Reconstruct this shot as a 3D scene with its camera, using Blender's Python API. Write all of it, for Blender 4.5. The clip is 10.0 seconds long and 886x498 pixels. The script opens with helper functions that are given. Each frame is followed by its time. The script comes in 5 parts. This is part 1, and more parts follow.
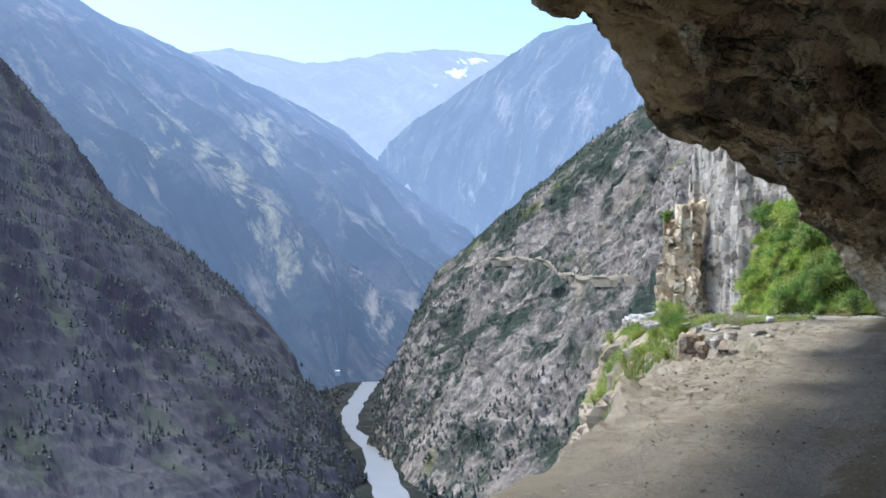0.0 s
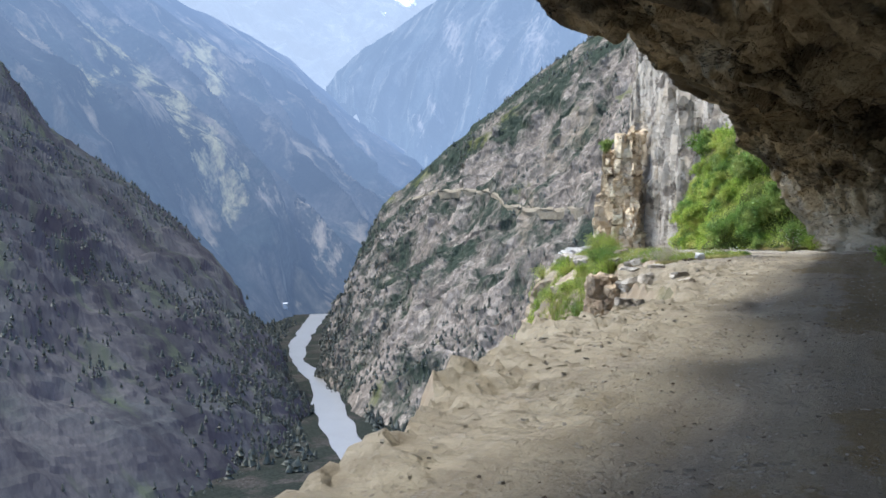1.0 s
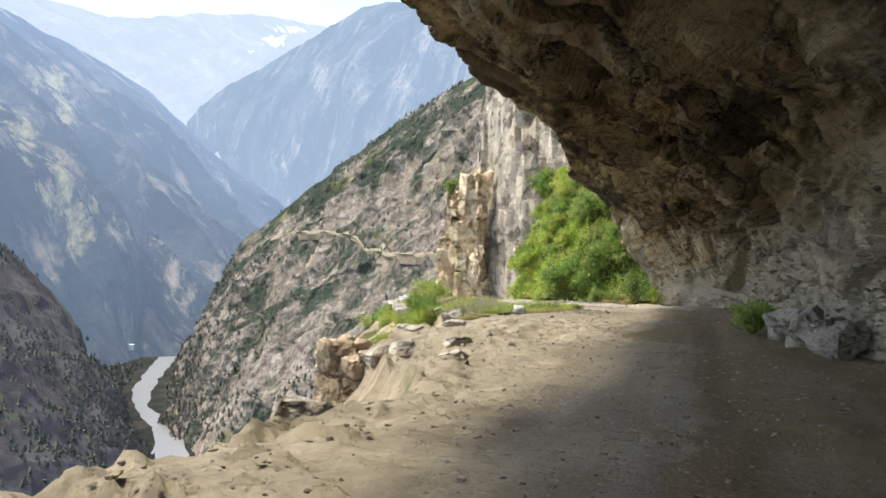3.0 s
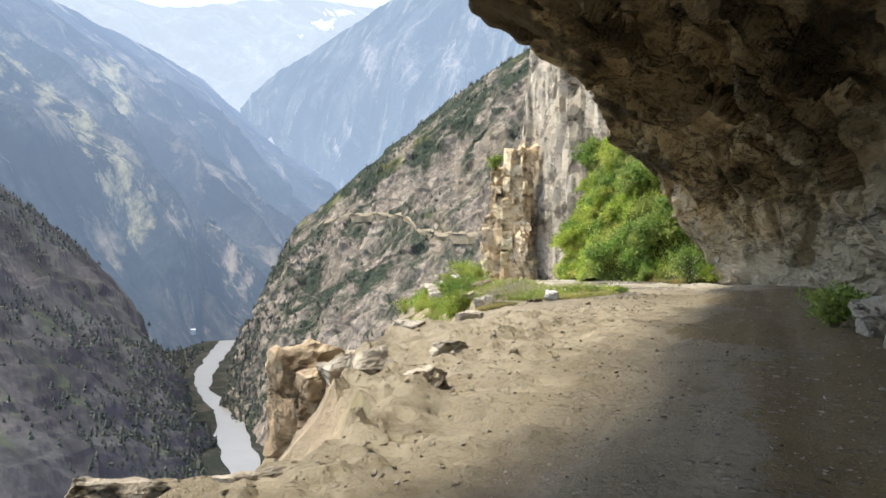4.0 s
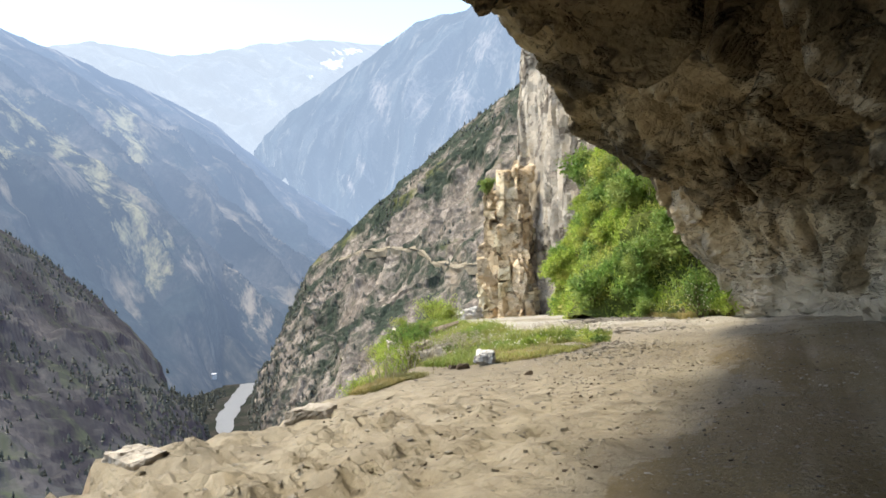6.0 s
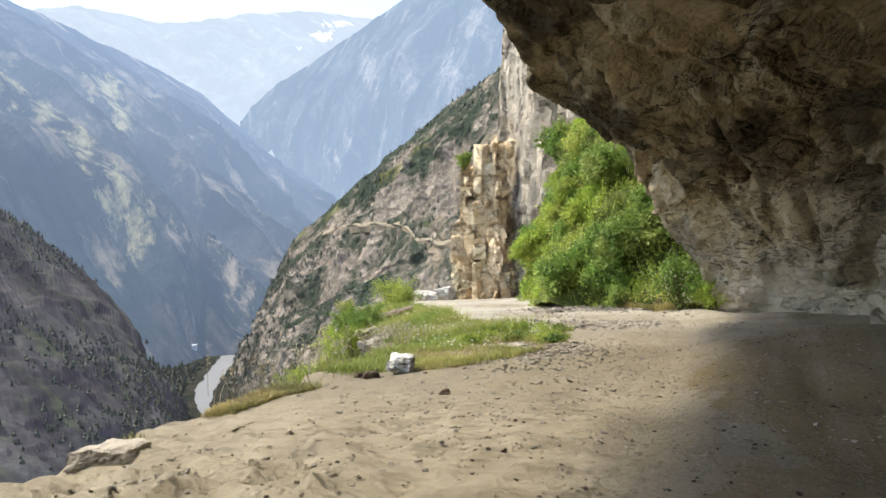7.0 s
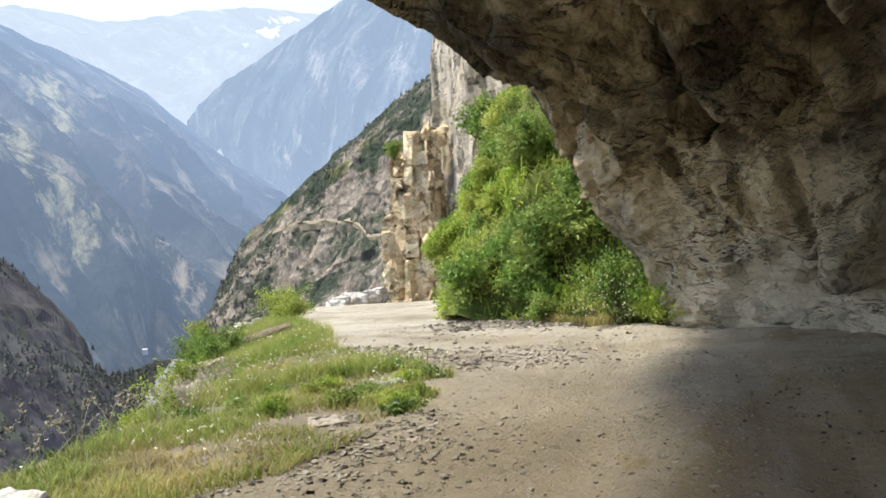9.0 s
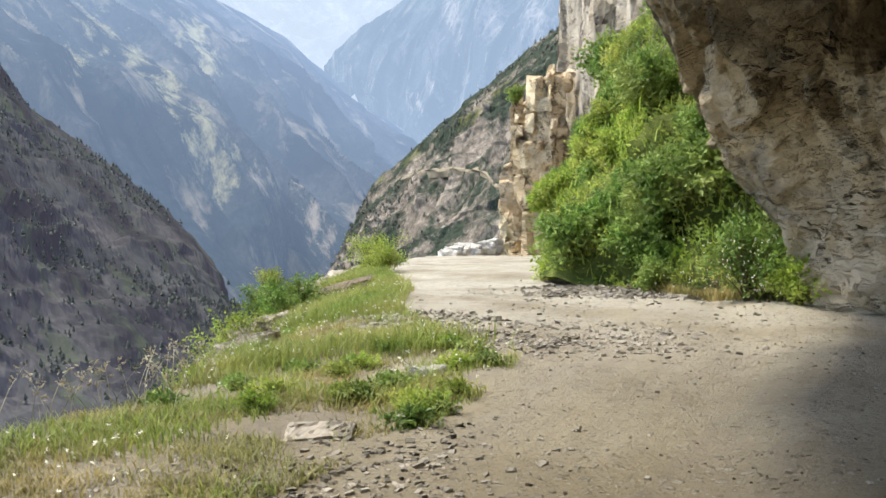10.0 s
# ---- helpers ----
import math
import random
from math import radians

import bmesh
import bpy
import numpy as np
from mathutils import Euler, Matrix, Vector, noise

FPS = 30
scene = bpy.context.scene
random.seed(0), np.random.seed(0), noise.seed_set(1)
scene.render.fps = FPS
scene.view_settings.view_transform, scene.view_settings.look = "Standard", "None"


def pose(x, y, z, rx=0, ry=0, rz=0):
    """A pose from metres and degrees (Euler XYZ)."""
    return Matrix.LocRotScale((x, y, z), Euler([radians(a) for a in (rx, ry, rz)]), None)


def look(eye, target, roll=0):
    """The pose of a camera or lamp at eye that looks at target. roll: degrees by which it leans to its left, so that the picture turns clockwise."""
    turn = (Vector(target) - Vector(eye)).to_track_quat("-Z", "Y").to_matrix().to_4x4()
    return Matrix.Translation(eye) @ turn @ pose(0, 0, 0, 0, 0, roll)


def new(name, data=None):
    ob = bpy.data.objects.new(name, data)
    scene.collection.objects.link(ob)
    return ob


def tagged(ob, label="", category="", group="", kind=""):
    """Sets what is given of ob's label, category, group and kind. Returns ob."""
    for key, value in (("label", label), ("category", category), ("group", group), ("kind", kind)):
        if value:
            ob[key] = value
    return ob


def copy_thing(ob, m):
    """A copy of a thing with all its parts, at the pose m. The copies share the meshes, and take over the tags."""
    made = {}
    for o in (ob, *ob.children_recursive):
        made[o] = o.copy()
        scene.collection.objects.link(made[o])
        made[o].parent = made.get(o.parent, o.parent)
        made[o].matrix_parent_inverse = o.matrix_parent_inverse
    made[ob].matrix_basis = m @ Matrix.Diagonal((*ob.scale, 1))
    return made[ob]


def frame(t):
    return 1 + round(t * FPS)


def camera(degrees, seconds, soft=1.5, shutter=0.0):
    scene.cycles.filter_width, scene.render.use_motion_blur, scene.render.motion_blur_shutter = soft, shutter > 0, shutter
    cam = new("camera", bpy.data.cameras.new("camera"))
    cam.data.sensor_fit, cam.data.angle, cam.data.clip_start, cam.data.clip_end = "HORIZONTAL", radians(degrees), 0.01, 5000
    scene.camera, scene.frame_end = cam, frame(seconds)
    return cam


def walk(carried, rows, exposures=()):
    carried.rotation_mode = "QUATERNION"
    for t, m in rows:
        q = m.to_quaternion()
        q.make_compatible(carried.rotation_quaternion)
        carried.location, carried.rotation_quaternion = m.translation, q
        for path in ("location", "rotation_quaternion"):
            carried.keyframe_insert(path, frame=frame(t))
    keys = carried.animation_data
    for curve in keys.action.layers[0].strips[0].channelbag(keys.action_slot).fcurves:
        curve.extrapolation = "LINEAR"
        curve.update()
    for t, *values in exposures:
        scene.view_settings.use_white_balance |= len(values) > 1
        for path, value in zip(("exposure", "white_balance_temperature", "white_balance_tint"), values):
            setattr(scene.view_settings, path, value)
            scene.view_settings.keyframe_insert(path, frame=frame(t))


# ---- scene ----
cam = camera(53.4, 10.0, 1.6)
PATH = [
    (0, (1.25, -1.071, 1.595), (0.287, 0.679, 1.704), -1.7),
    (0.1, (1.198, -0.622, 1.605), (0.172, 1.092, 1.704), -2.0),
    (0.5, (1.075, 1.152, 1.593), (0.223, 2.962, 1.594), 0.3),
    (1, (1.017, 3.252, 1.593), (0.15, 5.054, 1.545), -1.7),
    (1.5, (1.008, 5.249, 1.553), (0.181, 7.069, 1.513), 0.1),
    (2, (0.931, 7.135, 1.541), (0.075, 8.941, 1.49), 0.6),
    (2.2, (0.902, 7.825, 1.532), (0.136, 9.672, 1.527), -0.4),
    (3.5, (0.773, 11.823, 1.434), (0.218, 13.744, 1.483), 0.2),
    (4, (0.744, 13.323, 1.515), (0.05, 15.199, 1.517), -1.5),
    (4.5, (0.744, 14.965, 1.522), (0.05, 16.84, 1.556), -1.6),
    (5, (0.699, 16.656, 1.529), (-0.064, 18.505, 1.518), -2.0),
    (5.5, (0.612, 18.548, 1.58), (-0.189, 20.38, 1.639), -2.6),
    (5.7, (0.582, 19.252, 1.577), (-0.259, 21.066, 1.648), -4.2),
    (6, (0.519, 20.291, 1.596), (-0.211, 22.152, 1.672), -4.4),
    (6.2, (0.482, 21.008, 1.606), (-0.205, 22.886, 1.594), -1.6),
    (7.3, (0.242, 24.204, 1.646), (-0.439, 26.084, 1.689), -3.8),
    (7.5, (0.208, 24.8, 1.648), (-0.397, 26.706, 1.686), -2.8),
    (8, (0.118, 26.371, 1.642), (-0.54, 28.259, 1.573), -2.8),
    (8.5, (0.053, 27.745, 1.676), (-0.684, 29.598, 1.53), -2.6),
    (9, (0.01, 29.068, 1.714), (-0.596, 30.974, 1.717), -4.5),
    (9.5, (-0.093, 30.339, 1.68), (-0.878, 32.177, 1.59), -3.1),
    (10, (-0.196, 31.548, 1.679), (-1.073, 33.343, 1.586), -2.2),
]
walk(cam, [(t, look(eye, target, roll)) for t, eye, target, roll in PATH],
     exposures=[(0, 1.56, 5650, 8), (0.9, 1.56, 5800, 8), (1.3, 1.78, 6500, 8), (2.2, 1.80, 6550, 8), (3.3, 1.84, 7050, 7), (6, 1.82, 7050, 7), (8, 1.80, 7050, 7), (10, 1.82, 6850, 6)])

# ---- light ----
SUN = Vector((-0.54, -0.14, 1.0)).normalized()
world = bpy.data.worlds.new("sky")
scene.world = world
world.use_nodes = True
wn, wl = world.node_tree.nodes, world.node_tree.links
sky = wn.new("ShaderNodeTexSky")
sky.sky_type = "NISHITA"
sky.sun_disc = False
sky.sun_elevation = math.asin(SUN.z)
sky.sun_rotation = math.atan2(SUN.x, SUN.y)
sky.altitude = 2000
sky.dust_density = 7.0
sky.air_density = 1.0
wl.new(sky.outputs[0], wn["Background"].inputs[0])
wn["Background"].inputs[1].default_value = 0.15
sun = new("sun", bpy.data.lights.new("sun", "SUN"))
sun.data.energy = 1.5
sun.data.angle = radians(9.0)
sun.data.color = (1.0, 0.95, 0.86)
sun.matrix_world = look(SUN * 300, (0, 0, 0))

# ---- noise on arrays ----


def hash3(i, j, k, s):
    n = (i.astype(np.int64) * 374761393 + j.astype(np.int64) * 668265263 + k.astype(np.int64) * 1440662683 + s * 97531547) & 0xFFFFFFFF
    n = ((n ^ (n >> 13)) * 1274126177) & 0xFFFFFFFF
    n = ((n ^ (n >> 15)) * 2246822519) & 0xFFFFFFFF
    return ((n ^ (n >> 16)) & 0xFFFFFF) / float(0xFFFFFF)


def vnoise(p, s=0):
    b = np.floor(p)
    f = p - b
    f = f * f * f * (f * (f * 6 - 15) + 10)
    i, j, k = (b[..., a].astype(np.int64) for a in range(3))
    out = 0
    for dx in (0, 1):
        for dy in (0, 1):
            for dz in (0, 1):
                w = (f[..., 0] if dx else 1 - f[..., 0]) * (f[..., 1] if dy else 1 - f[..., 1]) * (f[..., 2] if dz else 1 - f[..., 2])
                out = out + w * hash3(i + dx, j + dy, k + dz, s)
    return out * 2 - 1


def fbm(p, octaves=4, s=0, gain=0.5, ridged=False):
    out, amp = 0, 1.0
    for o in range(octaves):
        n = vnoise(p * 2.03 ** o, s + 17 * o)
        out = out + amp * ((1 - 2 * np.abs(n)) if ridged else n)
        amp *= gain
    return out


def facets(p, s=0, tilt=0.7, hard=16.0):
    """Chipped blocks: each cell of the rock is a tilted plane that breaks off towards its neighbours."""
    b = np.floor(p).astype(np.int64)
    top, low = 0.0, 1e-30
    for dx in (-1, 0, 1):
        for dy in (-1, 0, 1):
            for dz in (-1, 0, 1):
                i, j, k = b[..., 0] + dx, b[..., 1] + dy, b[..., 2] + dz
                d = p - np.stack([i + hash3(i, j, k, s), j + hash3(i, j, k, s + 1), k + hash3(i, j, k, s + 2)], -1)
                w = np.exp(-hard * (d * d).sum(-1))
                v = hash3(i, j, k, s + 6) - 0.5
                for a in range(3):
                    v = v + 2 * tilt * d[..., a] * (hash3(i, j, k, s + 3 + a) - 0.5)
                top, low = top + w * v, low + w
    return top / low


def creases(p, s=0):
    """Distance to the border between the rock's cells: 0 in the joint."""
    b = np.floor(p).astype(np.int64)
    f1 = np.full(p.shape[:-1], 9.0)
    f2 = f1.copy()
    for dx in (-1, 0, 1):
        for dy in (-1, 0, 1):
            for dz in (-1, 0, 1):
                i, j, k = b[..., 0] + dx, b[..., 1] + dy, b[..., 2] + dz
                d = p - np.stack([i + hash3(i, j, k, s), j + hash3(i, j, k, s + 1), k + hash3(i, j, k, s + 2)], -1)
                r = np.sqrt((d * d).sum(-1))
                f2 = np.minimum(f2, np.maximum(f1, r))
                f1 = np.minimum(f1, r)
    return f2 - f1


def smooth(a, b, x):
    t = np.clip((x - a) / (b - a), 0, 1)
    return t * t * (3 - 2 * t)


def curve(table, y):
    k = sorted(table)
    return np.interp(y, k, [table[a] for a in k])


# ---- mesh helpers ----


def mesh_of(name, verts, faces, mats, smooth_shade=False):
    """verts (n, 3); faces an (m, k) array."""
    me = bpy.data.meshes.new(name)
    verts, faces = np.asarray(verts, np.float32), np.asarray(faces, np.int32)
    k = faces.shape[1]
    me.vertices.add(len(verts))
    me.vertices.foreach_set("co", verts.ravel())
    me.loops.add(faces.size)
    me.loops.foreach_set("vertex_index", faces.ravel())
    me.polygons.add(len(faces))
    me.polygons.foreach_set("loop_start", np.arange(len(faces), dtype=np.int32) * k)
    me.polygons.foreach_set("loop_total", np.full(len(faces), k, np.int32))
    me.polygons.foreach_set("use_smooth", np.full(len(faces), smooth_shade))
    me.materials.append(mats)
    me.update(calc_edges=True)
    me.validate()
    return me


def grid_faces(nu, nv):
    a = (np.arange(nu - 1)[:, None] * nv + np.arange(nv - 1)[None]).ravel()
    return np.stack([a, a + 1, a + nv + 1, a + nv], -1)


def sheet(name, P, mat, label, category, smooth_shade=False, kind="structure"):
    faces = grid_faces(P.shape[0], P.shape[1])
    me = mesh_of(name, P.reshape(-1, 3), faces, mat, smooth_shade)
    uv = np.stack(np.meshgrid(np.linspace(0, 1, P.shape[0]), np.linspace(0, 1, P.shape[1]), indexing="ij"), -1).reshape(-1, 2)
    layer = me.uv_layers.new(name="lie")
    if len(layer.data) == faces.size:
        layer.data.foreach_set("uv", uv[faces.ravel()].astype(np.float32).ravel())
    ob = new(name, me)
    return tagged(ob, label, category, kind=kind)


def normals(P):
    du, dv = np.gradient(P, axis=0), np.gradient(P, axis=1)
    n = np.cross(du, dv)
    return n / np.maximum(np.linalg.norm(n, axis=-1, keepdims=True), 1e-9)


def part(name, me, parent, label="", m=None):
    ob = new(name, me)
    ob.parent = parent
    if m is not None:
        ob.matrix_basis = m
    if label:
        ob["label"] = label
    return ob


def thing(name, m, label, category, group="", kind=""):
    ob = new(name)
    ob.matrix_basis = m
    return tagged(ob, label, category, group, kind)


# ---- materials ----


class Mat:
    """A small builder for node materials in world or object metres."""

    def __init__(self, name, rough=0.9, spec=0.25):
        self.m = bpy.data.materials.new(name)
        self.m.use_nodes = True
        self.n, self.l = self.m.node_tree.nodes, self.m.node_tree.links
        self.b = self.n["Principled BSDF"]
        self.b.inputs["Roughness"].default_value = rough
        self.b.inputs["Specular IOR Level"].default_value = spec
        self.geo = self.n.new("ShaderNodeNewGeometry")
        self.pos = self.geo.outputs["Position"]

    def link(self, a, b):
        self.l.new(a, b)

    def scaled(self, sx, sy, sz, rot=(0, 0, 0)):
        k = self.n.new("ShaderNodeMapping")
        k.inputs["Scale"].default_value = (sx, sy, sz)
        k.inputs["Rotation"].default_value = rot
        self.link(self.pos, k.inputs[0])
        return k.outputs[0]

    def noise(self, scale, detail=6, rough=0.6, vec=None, dist=0.0):
        k = self.n.new("ShaderNodeTexNoise")
        k.inputs["Scale"].default_value, k.inputs["Detail"].default_value = scale, detail
        k.inputs["Roughness"].default_value, k.inputs["Distortion"].default_value = rough, dist
        self.link(vec or self.pos, k.inputs["Vector"])
        return k.outputs["Fac"]

    def voronoi(self, scale, vec=None, feature="F1", out="Distance"):
        k = self.n.new("ShaderNodeTexVoronoi")
        k.feature = feature
        k.inputs["Scale"].default_value = scale
        self.link(vec or self.pos, k.inputs["Vector"])
        return k.outputs[out]

    def ramp(self, fac, stops):
        k = self.n.new("ShaderNodeValToRGB")
        e = k.color_ramp.elements
        while len(e) < len(stops):
            e.new(0.5)
        for el, (p, c) in zip(e, stops):
            el.position = p
            el.color = (c, c, c, 1) if isinstance(c, (int, float)) else (*c, 1)
        self.link(fac, k.inputs[0])
        return k.outputs[0]

    def math(self, op, a, b=0.5):
        k = self.n.new("ShaderNodeMath")
        k.operation = op
        for s, v in zip(k.inputs, (a, b)):
            if isinstance(v, (int, float)):
                s.default_value = v
            else:
                self.link(v, s)
        return k.outputs[0]

    def mix(self, fac, a, b, mode="MIX"):
        k = self.n.new("ShaderNodeMix")
        k.data_type, k.blend_type = "RGBA", mode
        for s, v in ((k.inputs[0], fac), (k.inputs[6], a), (k.inputs[7], b)):
            if isinstance(v, (int, float)):
                s.default_value = v
            elif isinstance(v, tuple):
                s.default_value = (*v, 1)
            else:
                self.link(v, s)
        return k.outputs[2]

    def bump(self, height, strength=0.5, dist=0.05, prev=None):
        k = self.n.new("ShaderNodeBump")
        k.inputs["Strength"].default_value, k.inputs["Distance"].default_value = strength, dist
        self.link(height, k.inputs["Height"])
        if prev is not None:
            self.link(prev, k.inputs["Normal"])
        self.link(k.outputs[0], self.b.inputs["Normal"])
        return k.outputs[0]

    def noise_colour(self, scale, vec):
        k = self.n.new("ShaderNodeTexNoise")
        k.inputs["Scale"].default_value = scale
        self.link(vec, k.inputs["Vector"])
        return k.outputs["Color"]

    def chips(self, scale, vec):
        """Height of chipped faces: each cell is a plane tilted its own way."""
        k = self.n.new("ShaderNodeTexVoronoi")
        k.inputs["Scale"].default_value = scale
        self.link(vec, k.inputs["Vector"])
        off = self.vmath("SUBTRACT", vec, k.outputs["Position"]).outputs[0]
        lean = self.vmath("SUBTRACT", k.outputs["Color"], (0.5, 0.5, 0.5)).outputs[0]
        return self.vmath("DOT_PRODUCT", off, lean).outputs["Value"]

    def vmath(self, op, a, b, scale=None):
        k = self.n.new("ShaderNodeVectorMath")
        k.operation = op
        if scale is not None:
            k.inputs["Scale"].default_value = scale
        for s, v in zip(k.inputs, (a, b)):
            if isinstance(v, (tuple, Vector)):
                s.default_value = tuple(v)
            else:
                self.link(v, s)
        return k

    def lie(self, su, sv):
        """Coordinates along (u) and down (v) a mountain side."""
        m = self.n.new("ShaderNodeUVMap")
        m.uv_map = "lie"
        k = self.n.new("ShaderNodeMapping")
        k.inputs["Scale"].default_value = (su, sv, 1)
        self.link(m.outputs[0], k.inputs[0])
        return k.outputs[0]

    def drift(self, across, down):
        """Slanting coordinates of a mountain side: fine across its spurs, long down them."""
        k = self.n.new("ShaderNodeMapping")
        k.inputs["Rotation"].default_value = (0, 0, -0.78)
        self.link(self.lie(2.0, 1.0), k.inputs[0])
        j = self.n.new("ShaderNodeMapping")
        j.inputs["Scale"].default_value = (down, across, 1)
        self.link(k.outputs[0], j.inputs[0])
        return j.outputs[0]

    def patch(self, u, v, ru, rv, breakup=0.6, scale=1.0):
        """A ragged patch round (u, v) of a mountain side."""
        d = self.vmath("SUBTRACT", self.lie(1 / ru, 1 / rv), (u / ru, v / rv, 0)).outputs[0]
        far = self.vmath("LENGTH", d, (0, 0, 0)).outputs["Value"]
        n = self.math("MULTIPLY", self.math("SUBTRACT", self.noise(scale, 8, 0.75, self.drift(60, 24)), 0.5), 8.0 * breakup)
        return self.ramp(self.math("ADD", self.math("SUBTRACT", 0.9, far), n), [(0.1, 0.0), (0.9, 1.0)])

    def colour(self, c):
        if isinstance(c, tuple):
            self.b.inputs["Base Color"].default_value = (*c, 1)
        else:
            self.link(c, self.b.inputs["Base Color"])
        return self


def rock_material(name, pale, mid, dark, ochre, rot=(0.5, 0.3, 0.2), ochre_amount=0.5, block=1.0, stain=0.54, dust=None, aspect=(1.3, 0.6, 2.0), chip=1.0):
    """Layered rock: bands, blocks that differ in tone, stains and chips, in metres."""
    k = Mat(name, 0.88, 0.3)
    bands = k.scaled(1.0, 0.35, 2.2, rot)
    cells = k.scaled(*(c / block for c in aspect), rot)
    big = k.noise(0.35, 5, 0.6)
    a = k.mix(k.ramp(k.noise(1.3, 9, 0.7, bands), [(0.40, 0.0), (0.58, 1.0)]), mid, pale)
    a = k.mix(k.ramp(big, [(0.45, 0.0), (0.7, ochre_amount)]), a, ochre)
    tone = k.n.new("ShaderNodeSeparateColor")
    warp = k.vmath("ADD", cells, k.vmath("SCALE", k.noise_colour(2.5, bands), (0, 0, 0), 0.35).outputs[0]).outputs[0]
    k.link(k.voronoi(1.0, warp, "F1", "Color"), tone.inputs[0])
    a = k.mix(k.ramp(tone.outputs[0], [(0.0, 0.62), (0.45, 0.0)]), a, tuple(0.45 * c for c in mid))
    a = k.mix(k.ramp(tone.outputs[1], [(0.62, 0.0), (1.0, 0.65)]), a, tuple(min(1.2 * c, 0.8) for c in pale))
    a = k.mix(k.ramp(k.noise(0.55, 9, 0.62, k.scaled(1, 0.4, 1.2, rot), 0.2), [(stain, 0.0), (stain + 0.05, 0.8)]), a, dark)
    a = k.mix(k.ramp(k.noise(2.6, 9, 0.7, k.scaled(1, 0.5, 1.4, rot)), [(0.60, 0.0), (0.65, 0.4)]), a, dark)
    edge = k.voronoi(1.0, warp, "DISTANCE_TO_EDGE")
    some = k.ramp(k.noise(0.9, 5, 0.6), [(0.50, 0.0), (0.58, 1.0)])
    a = k.mix(k.math("MULTIPLY", k.ramp(edge, [(0.006, 0.8), (0.03, 0.0)]), some), a, tuple(0.6 * c for c in dark))
    a = k.mix(k.ramp(k.noise(11, 7, 0.75), [(0.34, 0.35), (0.46, 0.0)]), a, dark)
    if dust:  # road dust thrown up on the wall foot, also paling it as if lit
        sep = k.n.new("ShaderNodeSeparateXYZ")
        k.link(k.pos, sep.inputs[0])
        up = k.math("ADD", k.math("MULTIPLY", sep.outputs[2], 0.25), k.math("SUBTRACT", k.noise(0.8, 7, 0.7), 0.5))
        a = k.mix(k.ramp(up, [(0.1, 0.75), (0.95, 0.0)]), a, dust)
    k.colour(a)
    n = k.bump(k.noise(1.4, 6, 0.55, k.scaled(1, 0.55, 1.5, rot)), 0.5, 0.3)
    n = k.bump(k.ramp(edge, [(0.0, 0.0), (0.09, 1.0)]), 0.6, 0.12 * block, n)
    slant = k.vmath("ADD", k.scaled(1.0, 0.5, 1.3, rot), k.vmath("SCALE", k.noise_colour(1.5, k.pos), (0, 0, 0), 0.25).outputs[0]).outputs[0]
    n = k.bump(k.chips(1.5 * chip, slant), 1.0, 1.1, n)
    n = k.bump(k.chips(4.5 * chip, slant), 0.9, 1.0, n)
    n = k.bump(k.noise(6, 6, 0.62, k.scaled(1, 0.5, 1.3, rot)), 0.9, 0.12, n)
    k.bump(k.noise(24, 5, 0.7), 0.5, 0.03, n)
    return k.m


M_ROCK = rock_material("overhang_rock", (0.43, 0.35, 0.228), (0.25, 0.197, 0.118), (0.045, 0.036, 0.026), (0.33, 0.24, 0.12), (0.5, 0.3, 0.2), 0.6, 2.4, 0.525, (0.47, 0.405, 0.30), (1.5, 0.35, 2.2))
M_SLAB = rock_material("grey_slab_rock", (0.46, 0.41, 0.33), (0.36, 0.315, 0.25), (0.13, 0.105, 0.08), (0.40, 0.31, 0.19), (0, 0, 0), 0.6, 3.0, 0.53, None, (1.6, 1.6, 0.25), 0.16)
M_PILLAR = rock_material("brown_block_rock", (0.78, 0.63, 0.43), (0.60, 0.46, 0.28), (0.13, 0.09, 0.055), (0.50, 0.35, 0.18), (0.1, 0, 0), 0.6, 1.0, 0.60, None, (0.7, 0.7, 0.35), 0.4)
M_PALE = rock_material("pale_roadside_rock", (0.47, 0.415, 0.33), (0.385, 0.335, 0.262), (0.22, 0.185, 0.14), (0.36, 0.28, 0.18), (0.2, 0.1, 0), 0.3)
M_BOULDER = rock_material("grey_boulder_rock", (0.36, 0.32, 0.26), (0.28, 0.245, 0.195), (0.15, 0.13, 0.10), (0.28, 0.22, 0.14), (0.2, 0.4, 0), 0.3)
M_WHITE = rock_material("white_stone", (0.72, 0.68, 0.61), (0.60, 0.56, 0.49), (0.28, 0.255, 0.23), (0.42, 0.37, 0.31), (0.2, 0.4, 0), 0.2, 1.0, 0.68)
M_CLOD = rock_material("dark_earth_clod", (0.12, 0.09, 0.06), (0.085, 0.062, 0.04), (0.04, 0.03, 0.02), (0.10, 0.07, 0.04), (0, 0, 0), 0.3)
M_BROWN = rock_material("brown_slab_rock", (0.24, 0.19, 0.13), (0.17, 0.13, 0.085), (0.07, 0.05, 0.03), (0.2, 0.14, 0.08), (0, 0, 0), 0.3)
M_EARTH = rock_material("brown_earth_block", (0.60, 0.48, 0.33), (0.48, 0.37, 0.24), (0.24, 0.175, 0.11), (0.48, 0.34, 0.19), (0.1, 0.1, 0.4), 0.5)


